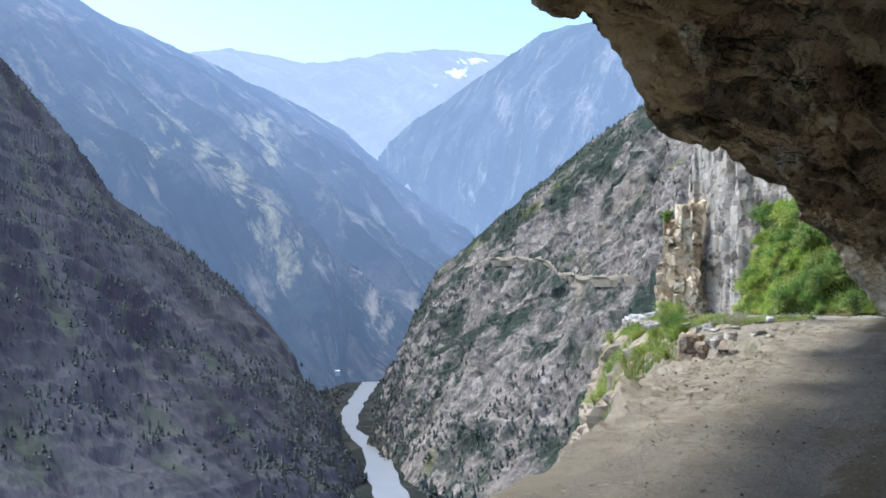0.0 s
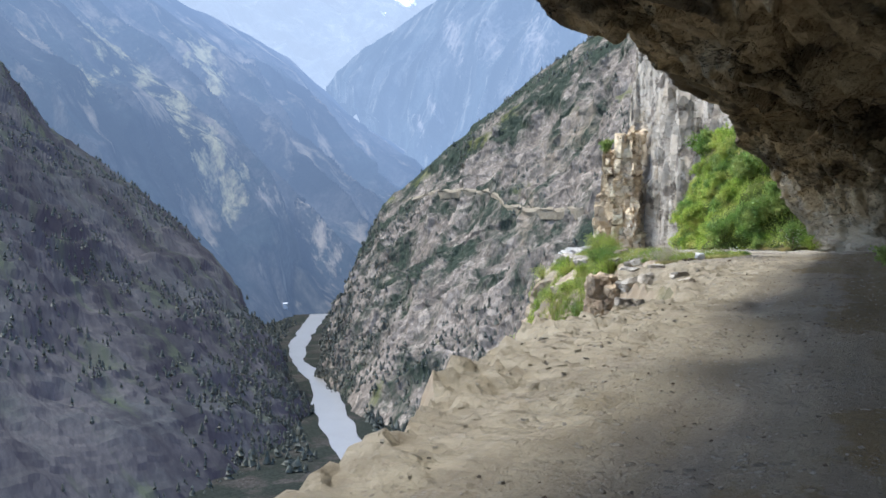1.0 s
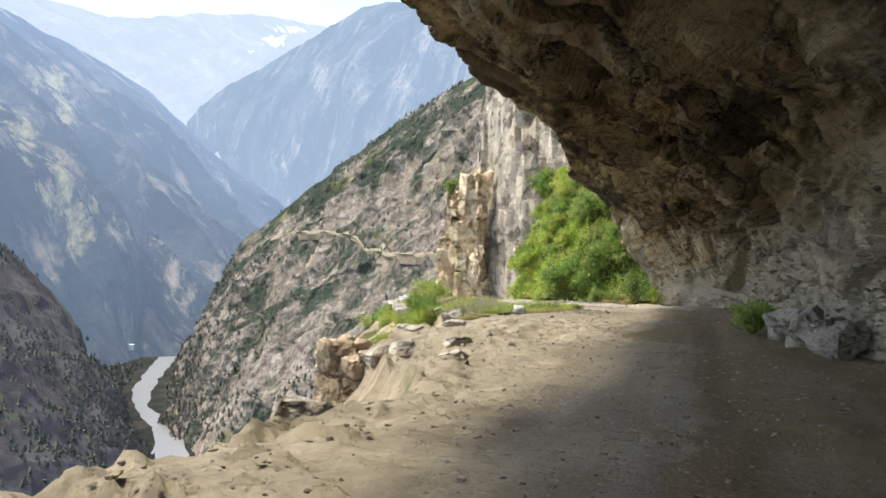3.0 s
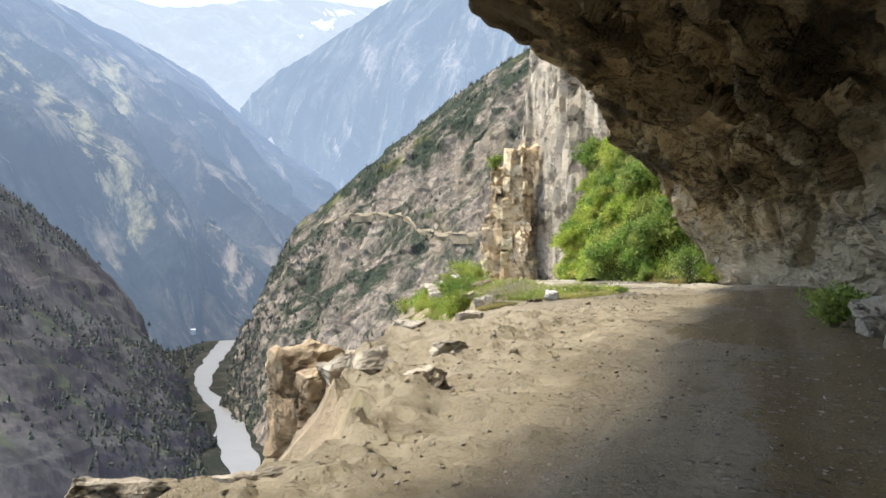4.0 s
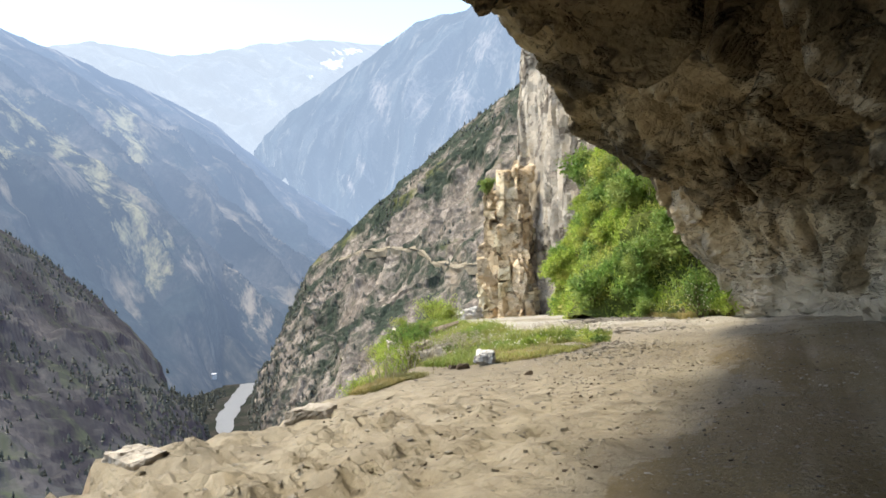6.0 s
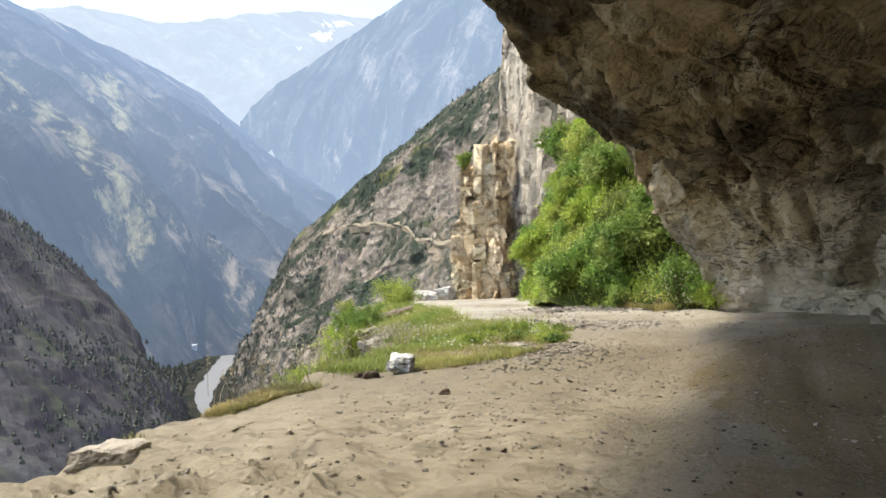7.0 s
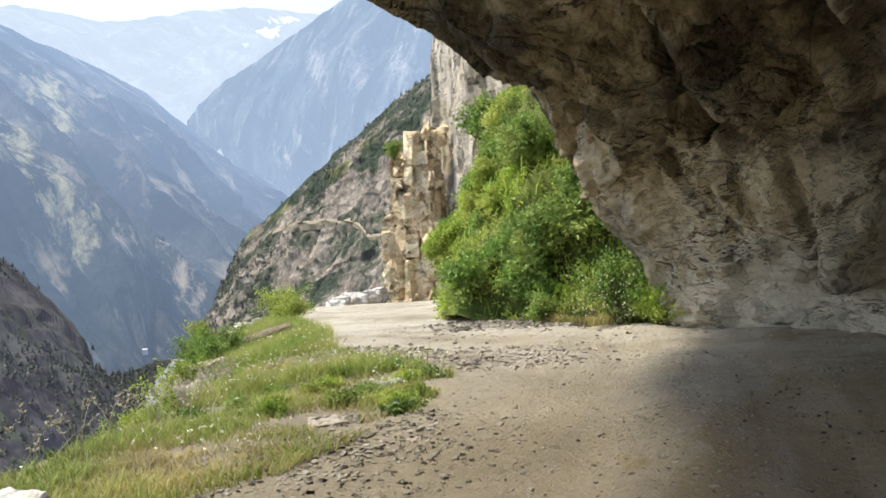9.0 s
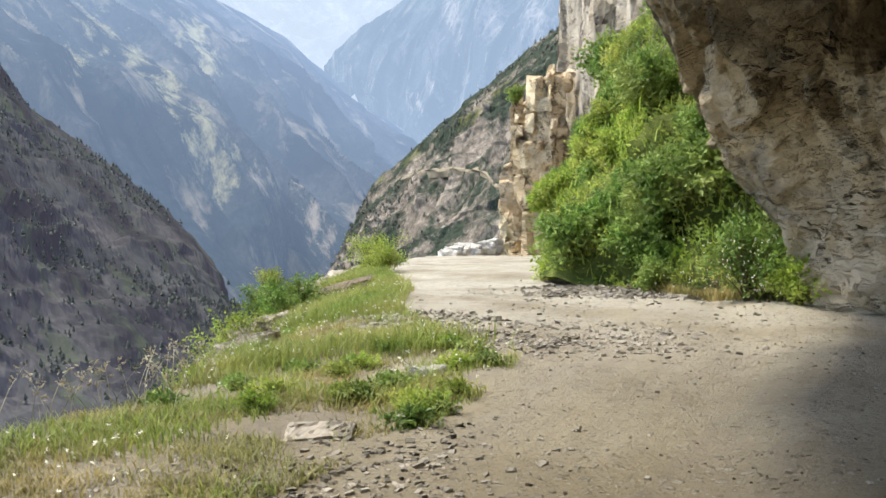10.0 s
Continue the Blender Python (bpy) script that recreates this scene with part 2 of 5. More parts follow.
def dirt_material():
    """Pale dust, a damper, browner side under the cliff that also tints its shade, wheel tracks and bedded pebbles."""
    k = Mat("dusty_dirt", 0.95, 0.15)
    along = k.scaled(2.2, 0.16, 1)
    a = k.mix(k.ramp(k.noise(0.5, 6, 0.6), [(0.35, 0.0), (0.65, 1.0)]), (0.22, 0.183, 0.119), (0.315, 0.27, 0.187))
    a = k.mix(k.ramp(k.noise(1.0, 7, 0.65, along), [(0.44, 0.0), (0.62, 0.75)]), a, (0.22, 0.186, 0.137))
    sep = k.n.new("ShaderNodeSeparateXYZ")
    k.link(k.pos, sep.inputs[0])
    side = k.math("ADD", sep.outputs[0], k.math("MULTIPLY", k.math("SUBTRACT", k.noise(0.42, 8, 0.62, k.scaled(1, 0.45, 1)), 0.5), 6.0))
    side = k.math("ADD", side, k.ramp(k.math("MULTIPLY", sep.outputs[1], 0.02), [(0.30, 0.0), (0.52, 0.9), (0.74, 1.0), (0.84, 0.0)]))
    # damper earth; its brown also tints and deepens the cliff's shade
    damp_shade = k.math("MULTIPLY", k.ramp(k.math("MULTIPLY", side, 0.2), [(0.175, 0.0), (0.20, 1.0)]), k.ramp(k.noise(1.0, 6, 0.6, k.scaled(1.3, 0.40, 1, (0, 0, 0.05))), [(0.34, 0.4), (0.48, 1.0)]))
    a = k.mix(damp_shade, a, k.mix(k.noise(3, 7, 0.7), (0.160, 0.119, 0.058), (0.250, 0.194, 0.106)))
    a = k.mix(k.ramp(k.noise(0.23, 4, 0.6), [(0.52, 0.0), (0.68, 0.45)]), a, (0.23, 0.185, 0.13))
    a = k.mix(k.ramp(k.noise(1.0, 5, 0.55, k.scaled(3.2, 0.16, 1, (0, 0, 0.02))), [(0.50, 0.0), (0.68, 0.26)]), a, (0.37, 0.33, 0.25))
    # far dust paled beyond the overhang, its sunlit brightness put into the colour
    sunlit_dust = k.math("MULTIPLY", k.ramp(k.math("MULTIPLY", sep.outputs[1], 0.01), [(0.36, 0.0), (0.48, 0.85), (0.94, 0.85), (0.99, 0.0)]), k.ramp(k.noise(0.55, 6, 0.62, k.scaled(0.8, 1.3, 1)), [(0.36, 0.1), (0.56, 1.0)]))
    a = k.mix(sunlit_dust, a, (0.47, 0.435, 0.36))
    beds = []
    for scale, lo in ((9, 0.47), (22, 0.42), (48, 0.40)):
        tone = k.n.new("ShaderNodeSeparateColor")
        k.link(k.voronoi(scale, None, "F1", "Color"), tone.inputs[0])
        shape = k.ramp(k.voronoi(scale), [(0.24, 1.0), (0.36, 0.0)])
        some = k.math("MULTIPLY", k.ramp(tone.outputs[0], [(0.52, 0.0), (0.58, 1.0)]), k.ramp(k.noise(0.6 + 0.02 * scale, 5, 0.65), [(lo, 0.0), (lo + 0.14, 1.0)]))
        peb = k.math("MULTIPLY", shape, some)
        col = k.mix(tone.outputs[1], (0.12, 0.10, 0.075), (0.36, 0.325, 0.265))
        a = k.mix(k.math("MULTIPLY", peb, 0.8), a, col)
        beds.append((peb, 0.35 / scale))
    a = k.mix(k.ramp(k.noise(16, 5, 0.75), [(0.56, 0.0), (0.68, 0.55)]), a, (0.125, 0.104, 0.075))
    a = k.mix(k.ramp(k.noise(5, 7, 0.75), [(0.56, 0.0), (0.68, 0.5)]), a, (0.14, 0.115, 0.08))
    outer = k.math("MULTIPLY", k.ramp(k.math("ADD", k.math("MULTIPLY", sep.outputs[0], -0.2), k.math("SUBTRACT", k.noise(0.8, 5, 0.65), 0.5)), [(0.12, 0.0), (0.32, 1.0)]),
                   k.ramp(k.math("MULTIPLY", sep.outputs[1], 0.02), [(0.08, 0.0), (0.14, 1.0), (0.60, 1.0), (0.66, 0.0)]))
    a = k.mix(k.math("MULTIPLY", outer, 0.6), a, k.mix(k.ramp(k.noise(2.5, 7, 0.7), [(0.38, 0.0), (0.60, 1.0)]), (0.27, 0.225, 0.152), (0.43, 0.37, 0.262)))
    k.colour(a)
    n = k.bump(k.noise(1.6, 8, 0.65, k.scaled(1.6, 0.6, 1)), 0.5, 0.1)
    n = k.bump(k.noise(9, 8, 0.75), 0.9, 0.06, n)
    for peb, d in beds:
        n = k.bump(peb, 0.8, d, n)
    n = k.bump(k.noise(50, 4, 0.7), 0.4, 0.012, n)
    slabs = k.vmath("ADD", k.scaled(0.7, 1.3, 1, (0, 0, 0.5)), k.vmath("SCALE", k.noise_colour(1.2, k.pos), (0, 0, 0), 0.4).outputs[0]).outputs[0]
    n = k.bump(k.math("MULTIPLY", k.chips(2.2, slabs), outer), 1.0, 0.42, n)
    k.bump(k.math("MULTIPLY", k.chips(7, slabs), outer), 0.9, 0.5, n)
    return k.m


M_DIRT = dirt_material()


def steep_material():
    """The rocky drop below the road: rock, earth and thin grass by the lie of the surface."""
    k = Mat("verge_slope", 0.95, 0.15)
    sep = k.n.new("ShaderNodeSeparateXYZ")
    k.link(k.geo.outputs["Normal"], sep.inputs[0])
    up = k.math("ABSOLUTE", sep.outputs[2])
    rock = k.mix(k.ramp(k.noise(0.7, 7, 0.65), [(0.36, 0.0), (0.62, 1.0)]), (0.26, 0.195, 0.125), (0.45, 0.37, 0.265))
    green = k.mix(k.ramp(k.noise(1.5, 6, 0.7), [(0.4, 0.0), (0.6, 1.0)]), (0.075, 0.085, 0.03), (0.17, 0.155, 0.065))
    f = k.math("MULTIPLY", k.ramp(k.noise(0.35, 6, 0.7), [(0.52, 0.0), (0.62, 0.9)]), k.ramp(up, [(0.2, 0.3), (0.5, 1.0)]))
    k.colour(k.mix(f, rock, green))
    n = k.bump(k.noise(1.1, 9, 0.7), 0.7, 0.3)
    k.bump(k.noise(11, 6, 0.7), 0.5, 0.05, n)
    return k.m


M_STEEP = steep_material()


def bank_material():
    k = Mat("overgrown_earth", 0.95, 0.15)
    a = k.mix(k.ramp(k.noise(1.2, 7, 0.7), [(0.38, 0.0), (0.60, 1.0)]), (0.06, 0.085, 0.02), (0.17, 0.20, 0.05))
    a = k.mix(k.ramp(k.noise(0.7, 6, 0.7), [(0.56, 0.0), (0.66, 0.9)]), a, (0.15, 0.115, 0.07))
    k.colour(a)
    k.bump(k.noise(6, 8, 0.75), 0.9, 0.15)
    return k.m


M_BANK = bank_material()


# patches on the mountain sides: place along and down the slope, reach, colour
SCREE, MEADOW, SNOW, DULL = (0.25, 0.205, 0.15), (0.225, 0.20, 0.11), (0.9, 0.9, 0.9), (0.14, 0.122, 0.105)
PATCH_SPUR = [(0.42, 0.37, 0.02, 0.06, SCREE), (0.45, 0.42, 0.015, 0.05, SCREE), (0.47, 0.55, 0.010, 0.08, SCREE), (0.57, 0.20, 0.03, 0.03, (0.16, 0.16, 0.055))]
PATCH_LEFT = [(0.549, 0.46, 0.018, 0.07, MEADOW), (0.584, 0.52, 0.016, 0.07, MEADOW), (0.606, 0.63, 0.012, 0.07, MEADOW), (0.631, 0.724, 0.013, 0.06, MEADOW), (0.655, 0.785, 0.012, 0.035, MEADOW),
              (0.695, 0.815, 0.012, 0.022, SCREE), (0.66, 0.345, 0.018, 0.05, MEADOW), (0.672, 0.42, 0.014, 0.06, MEADOW), (0.79, 0.795, 0.010, 0.03, SCREE), (0.806, 0.85, 0.009, 0.025, SCREE),
              (0.823, 0.89, 0.007, 0.02, SCREE), (0.52, 0.62, 0.015, 0.05, MEADOW)]
PATCH_RIGHT = [(0.60, 0.45, 0.03, 0.08, DULL), (0.68, 0.35, 0.02, 0.10, DULL), (0.43, 0.42, 0.03, 0.07, DULL), (0.775, 0.56, 0.012, 0.05, DULL), (0.825, 0.63, 0.010, 0.06, DULL), (0.50, 0.54, 0.035, 0.09, DULL)]
PATCH_FAR = [(0.70, 0.16, 0.016, 0.02, SNOW), (0.66, 0.30, 0.008, 0.02, SNOW), (0.73, 0.10, 0.02, 0.015, SNOW)]


def mountain_material(name, forest, rock, pale, forest_at, pale_at, size, glow=None, rot=(0, 0, 0.6), green=(0.14, 0.15, 0.06), patches=(), air=0.0, top_woods=0.0, blocks=0.0):
    """Wooded and rocky mountain side; glow: haze of lit air put in as emission, air: its fade down the slope."""
    k = Mat(name, 1.0, 0.0)
    fall = k.scaled(1.0 / size, 1.0 / size, 0.45 / size, rot)
    a = k.mix(k.ramp(k.noise(3.0, 9, 0.68, fall), [(0.40, 0.0), (0.62, 1.0)]), tuple(c * 0.6 for c in rock), rock)
    a = k.mix(k.ramp(k.noise(5.0, 7, 0.7, fall, 0.4), [(pale_at, 0.0), (pale_at + 0.07, 1.0)]), a, pale)
    if blocks:
        lean = k.scaled(1.2 / blocks, 1.2 / blocks, 0.5 / blocks, (0.5, 0.5, 0.3))
        warp = k.vmath("ADD", lean, k.vmath("SCALE", k.noise_colour(2.0, lean), (0, 0, 0), 0.5).outputs[0]).outputs[0]
        tone = k.n.new("ShaderNodeSeparateColor")
        k.link(k.voronoi(1.0, warp, "F1", "Color"), tone.inputs[0])
        a = k.mix(k.ramp(tone.outputs[0], [(0.0, 0.35), (0.4, 0.0)]), a, tuple(c * 0.5 for c in rock))
        a = k.mix(k.ramp(tone.outputs[1], [(0.70, 0.0), (1.0, 0.5)]), a, pale)
        crack = k.voronoi(1.0, warp, "DISTANCE_TO_EDGE")
        a = k.mix(k.ramp(crack, [(0.02, 0.3), (0.08, 0.0)]), a, tuple(c * 0.4 for c in rock))
    if not glow:
        speck = k.noise(26, 6, 0.75, k.scaled(1.0 / size, 1.0 / size, 0.6 / size, (0.4, 0.5, 0.2)))
        a = k.mix(k.ramp(speck, [(0.36, 0.75), (0.50, 0.0)]), a, tuple(c * 0.3 for c in rock))
        a = k.mix(k.ramp(speck, [(0.56, 0.0), (0.68, 0.6)]), a, pale)
    stand = k.noise(1.6, 10, 0.72, fall, 0.3)
    if top_woods:
        high = k.n.new("ShaderNodeSeparateXYZ")
        k.link(k.lie(1, 1), high.inputs[0])
        stand = k.math("SUBTRACT", stand, k.ramp(high.outputs[1], [(0.04, top_woods), (0.30, 0.0)]))
    f = k.ramp(stand, [(forest_at - 0.05, 1.0), (forest_at + 0.04, 0.0)])
    woods = k.mix(k.ramp(k.noise(30, 4, 0.7, fall), [(0.38, 0.0), (0.62, 1.0)]), tuple(c * 0.6 for c in forest), forest)
    a = k.mix(f, a, woods)
    a = k.mix(k.ramp(k.noise(1.1, 8, 0.66, k.scaled(1.3 / size, 1.3 / size, 0.35 / size, rot), 0.5), [(0.60, 0.0), (0.68, 0.8)]), a, green)
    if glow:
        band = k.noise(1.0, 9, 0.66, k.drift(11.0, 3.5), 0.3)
        # rock colours flattened toward the woods to go with the haze
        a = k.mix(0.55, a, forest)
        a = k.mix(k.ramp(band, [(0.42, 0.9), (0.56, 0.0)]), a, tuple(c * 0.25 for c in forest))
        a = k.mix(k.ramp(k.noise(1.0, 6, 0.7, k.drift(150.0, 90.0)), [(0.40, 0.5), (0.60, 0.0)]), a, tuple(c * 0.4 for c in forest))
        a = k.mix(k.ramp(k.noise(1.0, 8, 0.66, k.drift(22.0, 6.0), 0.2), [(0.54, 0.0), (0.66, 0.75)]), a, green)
    for pu, pv, ru, rv, col in patches:
        a = k.mix(k.math("MULTIPLY", k.patch(pu, pv, ru * 1.35, rv * 1.35, 0.6), 0.8), a, col)
    k.colour(a)
    k.bump(k.noise(9.0, 8, 0.7, fall), 0.25 if glow else 0.8, size * 0.03)
    # haze as emission, strongest toward the crest
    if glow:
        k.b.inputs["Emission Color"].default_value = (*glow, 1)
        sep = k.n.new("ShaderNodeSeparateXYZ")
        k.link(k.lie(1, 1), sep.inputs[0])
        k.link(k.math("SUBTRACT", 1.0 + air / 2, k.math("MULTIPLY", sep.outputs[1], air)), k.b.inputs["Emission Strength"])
    return k.m


M_SPUR = mountain_material("spur_face", (0.055, 0.068, 0.050), (0.275, 0.235, 0.192), (0.50, 0.43, 0.345), 0.475, 0.62, 60, None, (0.2, 0.35, 0.5), (0.125, 0.13, 0.055), PATCH_SPUR, 0.0, 0.10, 8.0)
# the nearer wooded slope also emits a faint purple haze
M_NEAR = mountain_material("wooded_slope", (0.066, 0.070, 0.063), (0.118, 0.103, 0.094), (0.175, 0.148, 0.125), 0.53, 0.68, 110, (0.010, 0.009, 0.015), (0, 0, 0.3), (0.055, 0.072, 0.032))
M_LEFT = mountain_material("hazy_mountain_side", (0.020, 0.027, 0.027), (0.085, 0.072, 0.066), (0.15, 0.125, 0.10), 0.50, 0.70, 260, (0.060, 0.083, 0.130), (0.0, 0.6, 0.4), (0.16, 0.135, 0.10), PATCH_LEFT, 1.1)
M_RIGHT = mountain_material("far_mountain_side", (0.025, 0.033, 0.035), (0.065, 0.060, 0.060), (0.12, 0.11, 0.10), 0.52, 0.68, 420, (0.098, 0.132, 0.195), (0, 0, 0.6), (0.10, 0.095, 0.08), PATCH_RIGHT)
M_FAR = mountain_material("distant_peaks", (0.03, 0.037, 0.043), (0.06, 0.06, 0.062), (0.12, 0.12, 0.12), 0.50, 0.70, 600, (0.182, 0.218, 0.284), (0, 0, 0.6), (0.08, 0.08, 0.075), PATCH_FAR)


def leaf_material(name, dark, light, yellow, sub=0.35, hollow=0.7):
    k = Mat(name, 0.55, 0.3)
    r = k.geo.outputs["Random Per Island"]
    a = k.mix(k.ramp(r, [(0.0, 0.0), (1.0, 1.0)]), dark, light)
    a = k.mix(k.ramp(k.noise(0.8, 5, 0.65), [(0.42, 0.0), (0.66, 0.85)]), a, yellow)
    # dark patches in the leaf colour stand in for shaded hollows between clumps
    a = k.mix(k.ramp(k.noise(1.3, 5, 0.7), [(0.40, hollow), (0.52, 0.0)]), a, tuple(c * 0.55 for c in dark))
    k.colour(a)
    t = k.n.new("ShaderNodeBsdfTranslucent")
    k.link(a, t.inputs[0])
    s = k.n.new("ShaderNodeMixShader")
    s.inputs[0].default_value = sub
    k.link(k.b.outputs[0], s.inputs[1])
    k.link(t.outputs[0], s.inputs[2])
    k.link(s.outputs[0], k.n["Material Output"].inputs[0])
    return k.m


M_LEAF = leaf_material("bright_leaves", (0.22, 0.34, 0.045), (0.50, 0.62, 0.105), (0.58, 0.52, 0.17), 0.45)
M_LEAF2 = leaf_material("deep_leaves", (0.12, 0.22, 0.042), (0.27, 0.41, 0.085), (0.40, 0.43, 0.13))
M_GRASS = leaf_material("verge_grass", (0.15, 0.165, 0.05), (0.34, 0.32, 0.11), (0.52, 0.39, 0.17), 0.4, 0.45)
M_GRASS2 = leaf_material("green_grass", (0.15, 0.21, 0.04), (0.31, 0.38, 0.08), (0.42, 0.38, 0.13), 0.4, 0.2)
M_STRAW = leaf_material("dry_stalks", (0.34, 0.30, 0.20), (0.52, 0.47, 0.35), (0.45, 0.38, 0.24), 0.3)
M_CONIFER = leaf_material("conifer_needles", (0.075, 0.083, 0.072), (0.115, 0.125, 0.10), (0.14, 0.132, 0.09), 0.15, 0.2)
M_PETAL = Mat("white_petals", 0.6).colour((0.82, 0.78, 0.64)).m
M_STEM = Mat("shrub_stems", 0.9).colour((0.16, 0.12, 0.075)).m


def water_material():
    k = Mat("milky_river", 0.35, 0.4)
    k.colour(k.mix(k.noise(0.05, 6, 0.7), (0.19, 0.185, 0.17), (0.29, 0.285, 0.27)))
    k.bump(k.noise(0.4, 6, 0.7), 0.4, 0.3)
    return k.m


M_WATER = water_material()
M_FLOOR = mountain_material("valley_floor", (0.035, 0.04, 0.033), (0.07, 0.064, 0.056), (0.15, 0.135, 0.12), 0.54, 0.66, 40, None, (0, 0, 0.6), (0.045, 0.048, 0.036))
M_GRAVEL = rock_material("gravel_stones", (0.33, 0.295, 0.235), (0.25, 0.222, 0.172), (0.15, 0.13, 0.10), (0.26, 0.22, 0.155), (0, 0, 0), 0.3)

# ---- the road bench and the drop below it ----
EDGE = {-15: -1.2, 5: -1.3, 7: -1.6, 10.4: -2.3, 11.8: -2.65, 15.5: -2.6, 17: -2.2, 18.6: -2.1, 19.6: -2.3, 20.4: -2.9, 22.5: -4.1, 26: -4.7,
        28: -4.75, 31: -4.95, 33: -5.15, 35: -5.3, 36.3: -5.5, 37.5: -5.9, 38.8: -6.45, 40: -7.1, 42: -8.3, 44: -9.6, 50: -13, 60: -17.2, 70: -20.6, 80: -23.8, 86: -25.2, 95: -26, 112: -28}
FOOT = {-15: 4.4, 0: 3.9, 10: 3.2, 16: 2.8, 22: 2.5, 26: 2.35, 30: 2.3, 36: 2.2, 40: 2.15, 42: 2.0, 43.3: 1.6, 44.3: 0.9, 45.0: 0.0, 45.4: -1.1}
HEIGHT = {-15: 0.4, 10: 0.38, 24: 0.38, 30: 0.32, 36: 0.28, 38.5: 0.22, 41.5: 0.13, 46: 0.1, 52: 0.0, 60: -0.3, 75: -1.0, 86: -1.7, 112: -2.5}


VERGE = {28: -4.75, 29.5: -4.6, 31.5: -4.55, 32.6: -4.2, 33.4: -3.3, 34.2: -2.9, 36: -2.75, 38.2: -2.9, 40.2: -3.5, 41.0: -4.7, 43.7: -6.9, 47: -8.4, 50: -10.6, 53: -12.4, 56: -15.2}


def road_height(x, y):
    p = np.stack([x, y, np.zeros_like(x)], -1)
    z = curve(HEIGHT, y) + 0.035 * fbm(p * 0.7, 4, 3) + 0.012 * fbm(p * 3.5, 3, 5)
    for track, w in ((-0.45, 0.32), (1.05, 0.32)):
        lane = track + 0.9 * smooth(0, 22, -(y - 22)) - 0.9 * smooth(24, 44, y) - 5 * smooth(40, 58, y)
        z = z - 0.045 * np.exp(-((x - lane) / w) ** 2)
    e = curve(EDGE, y)
    near = np.exp(-((x - e) / 1.2) ** 2)
    bed = (1 - smooth(27, 32, y)) * smooth(5, 9, y)
    q = np.stack([x * 0.9 + y * 0.3, y * 1.5, x * 0.4], -1)
    strata = 1.15 * y - 0.75 * x + 1.6 * fbm(np.stack([x * 0.7, y * 0.35, x * 0], -1), 3, 15)
    lip = strata - np.floor(strata)
    ledge = (1 - lip) * smooth(0.0, 0.045, lip) * smooth(-0.1, 0.35, fbm(np.stack([x * 0.8, y * 0.8, x * 0 + 4], -1), 3, 16))
    z = z + bed * smooth(0.1, -1.6, x) * 0.11 * ledge
    z = z + bed * smooth(0.0, -2.2, x) * (0.10 * facets(q, 11, 0.9, 70) + 0.07 * facets(q * 2.3, 12, 0.9, 70) + 0.035 * facets(q * 5.0, 13, 0.9, 60))
    lie = np.clip((curve(VERGE, y) - x) / np.maximum(curve(VERGE, y) - e, 0.3), 0, 1)
    z = z - curve({33: 0.0, 38: 0.15, 44: 0.5, 60: 0.5, 70: 0.0}, y) * lie ** 1.6
    return z - 0.10 * near * (1 - smooth(30, 34, y)) + 0.03 * near * smooth(32, 36, y)


def ground_z(x, y):
    return float(road_height(np.array([x], float), np.array([y], float))[0])


ys = np.concatenate([np.arange(-15, 0, 0.3), np.arange(0, 46, 0.085), np.arange(46, 60, 0.25), np.arange(60, 112.5, 0.8)])
us = np.linspace(0, 1, 96)
wob = 0.16 * fbm(np.stack([ys * 0, ys * 0.9, ys * 0], -1), 4, 21)
left = curve(EDGE, ys) + wob
right = np.where(ys < 46, np.maximum(curve(FOOT, ys), 0.5) + 1.6, 4.0)
X = right[:, None] * (1 - us) + left[:, None] * us
Y = np.repeat(ys[:, None], len(us), 1)
bench = np.stack([X, Y, road_height(X, Y)], -1)
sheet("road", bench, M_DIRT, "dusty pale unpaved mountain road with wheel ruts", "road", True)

ds = np.concatenate([np.linspace(0, 1, 10) ** 1.2 * 0.8, np.linspace(0.9, 14, 44), np.geomspace(15, 104, 26)])
drop = np.zeros((len(ys), len(ds), 3))
fall = ds
run = np.interp(ds, [0, 0.3, 2, 14, 110], [0, 0.15, 1.5, 5.6, 36])
drop[..., 0] = left[:, None] - run
drop[..., 1] = ys[:, None] - 0.12 * run
drop[..., 2] = bench[:, -1, 2][:, None] - fall
n = normals(drop)
amp = smooth(0.0, 3.0, ds)[None, :, None]
q = drop * np.array([0.55, 0.8, 0.5])
drop += -n * amp * (0.55 * facets(q * 0.7, 31, 1.0, 50) + 0.26 * facets(q * 2.2, 32, 1.0, 50) + 0.8 * fbm(drop * 0.18, 4, 33))[..., None] * (1 + 0.03 * ds)[None, :, None]
sheet("verge_slope", drop, M_STEEP, "steep rocky drop with thin grass below the road", "slope")

# ---- the overhanging cliff ----
LIP = {-15: 5.6, 8: 5.7, 12.9: 5.72, 13.7: 5.35, 14.8: 4.95, 16: 4.88, 17: 4.92, 18.2: 5.1, 19: 5.2, 20.5: 5.3, 21.5: 5.14, 24: 5.1, 26: 5.02, 28: 5.08, 29.5: 5.16, 31.2: 5.35,
       32.5: 5.58, 33.3: 5.4, 34.3: 5.15, 35.2: 4.85, 36: 4.6, 37: 4.35, 38: 4.27, 39: 4.36, 40.5: 4.5, 43: 4.62, 46: 4.66, 60: 4.7}
cy = np.concatenate([np.arange(-15, 4, 0.25), np.arange(4, 48.5, 0.062)])
foot, lz = curve(FOOT, cy), curve(LIP, cy)
one = np.ones_like(cy)
lx = np.interp(cy, [38, 45], [-3.2, -3.08])
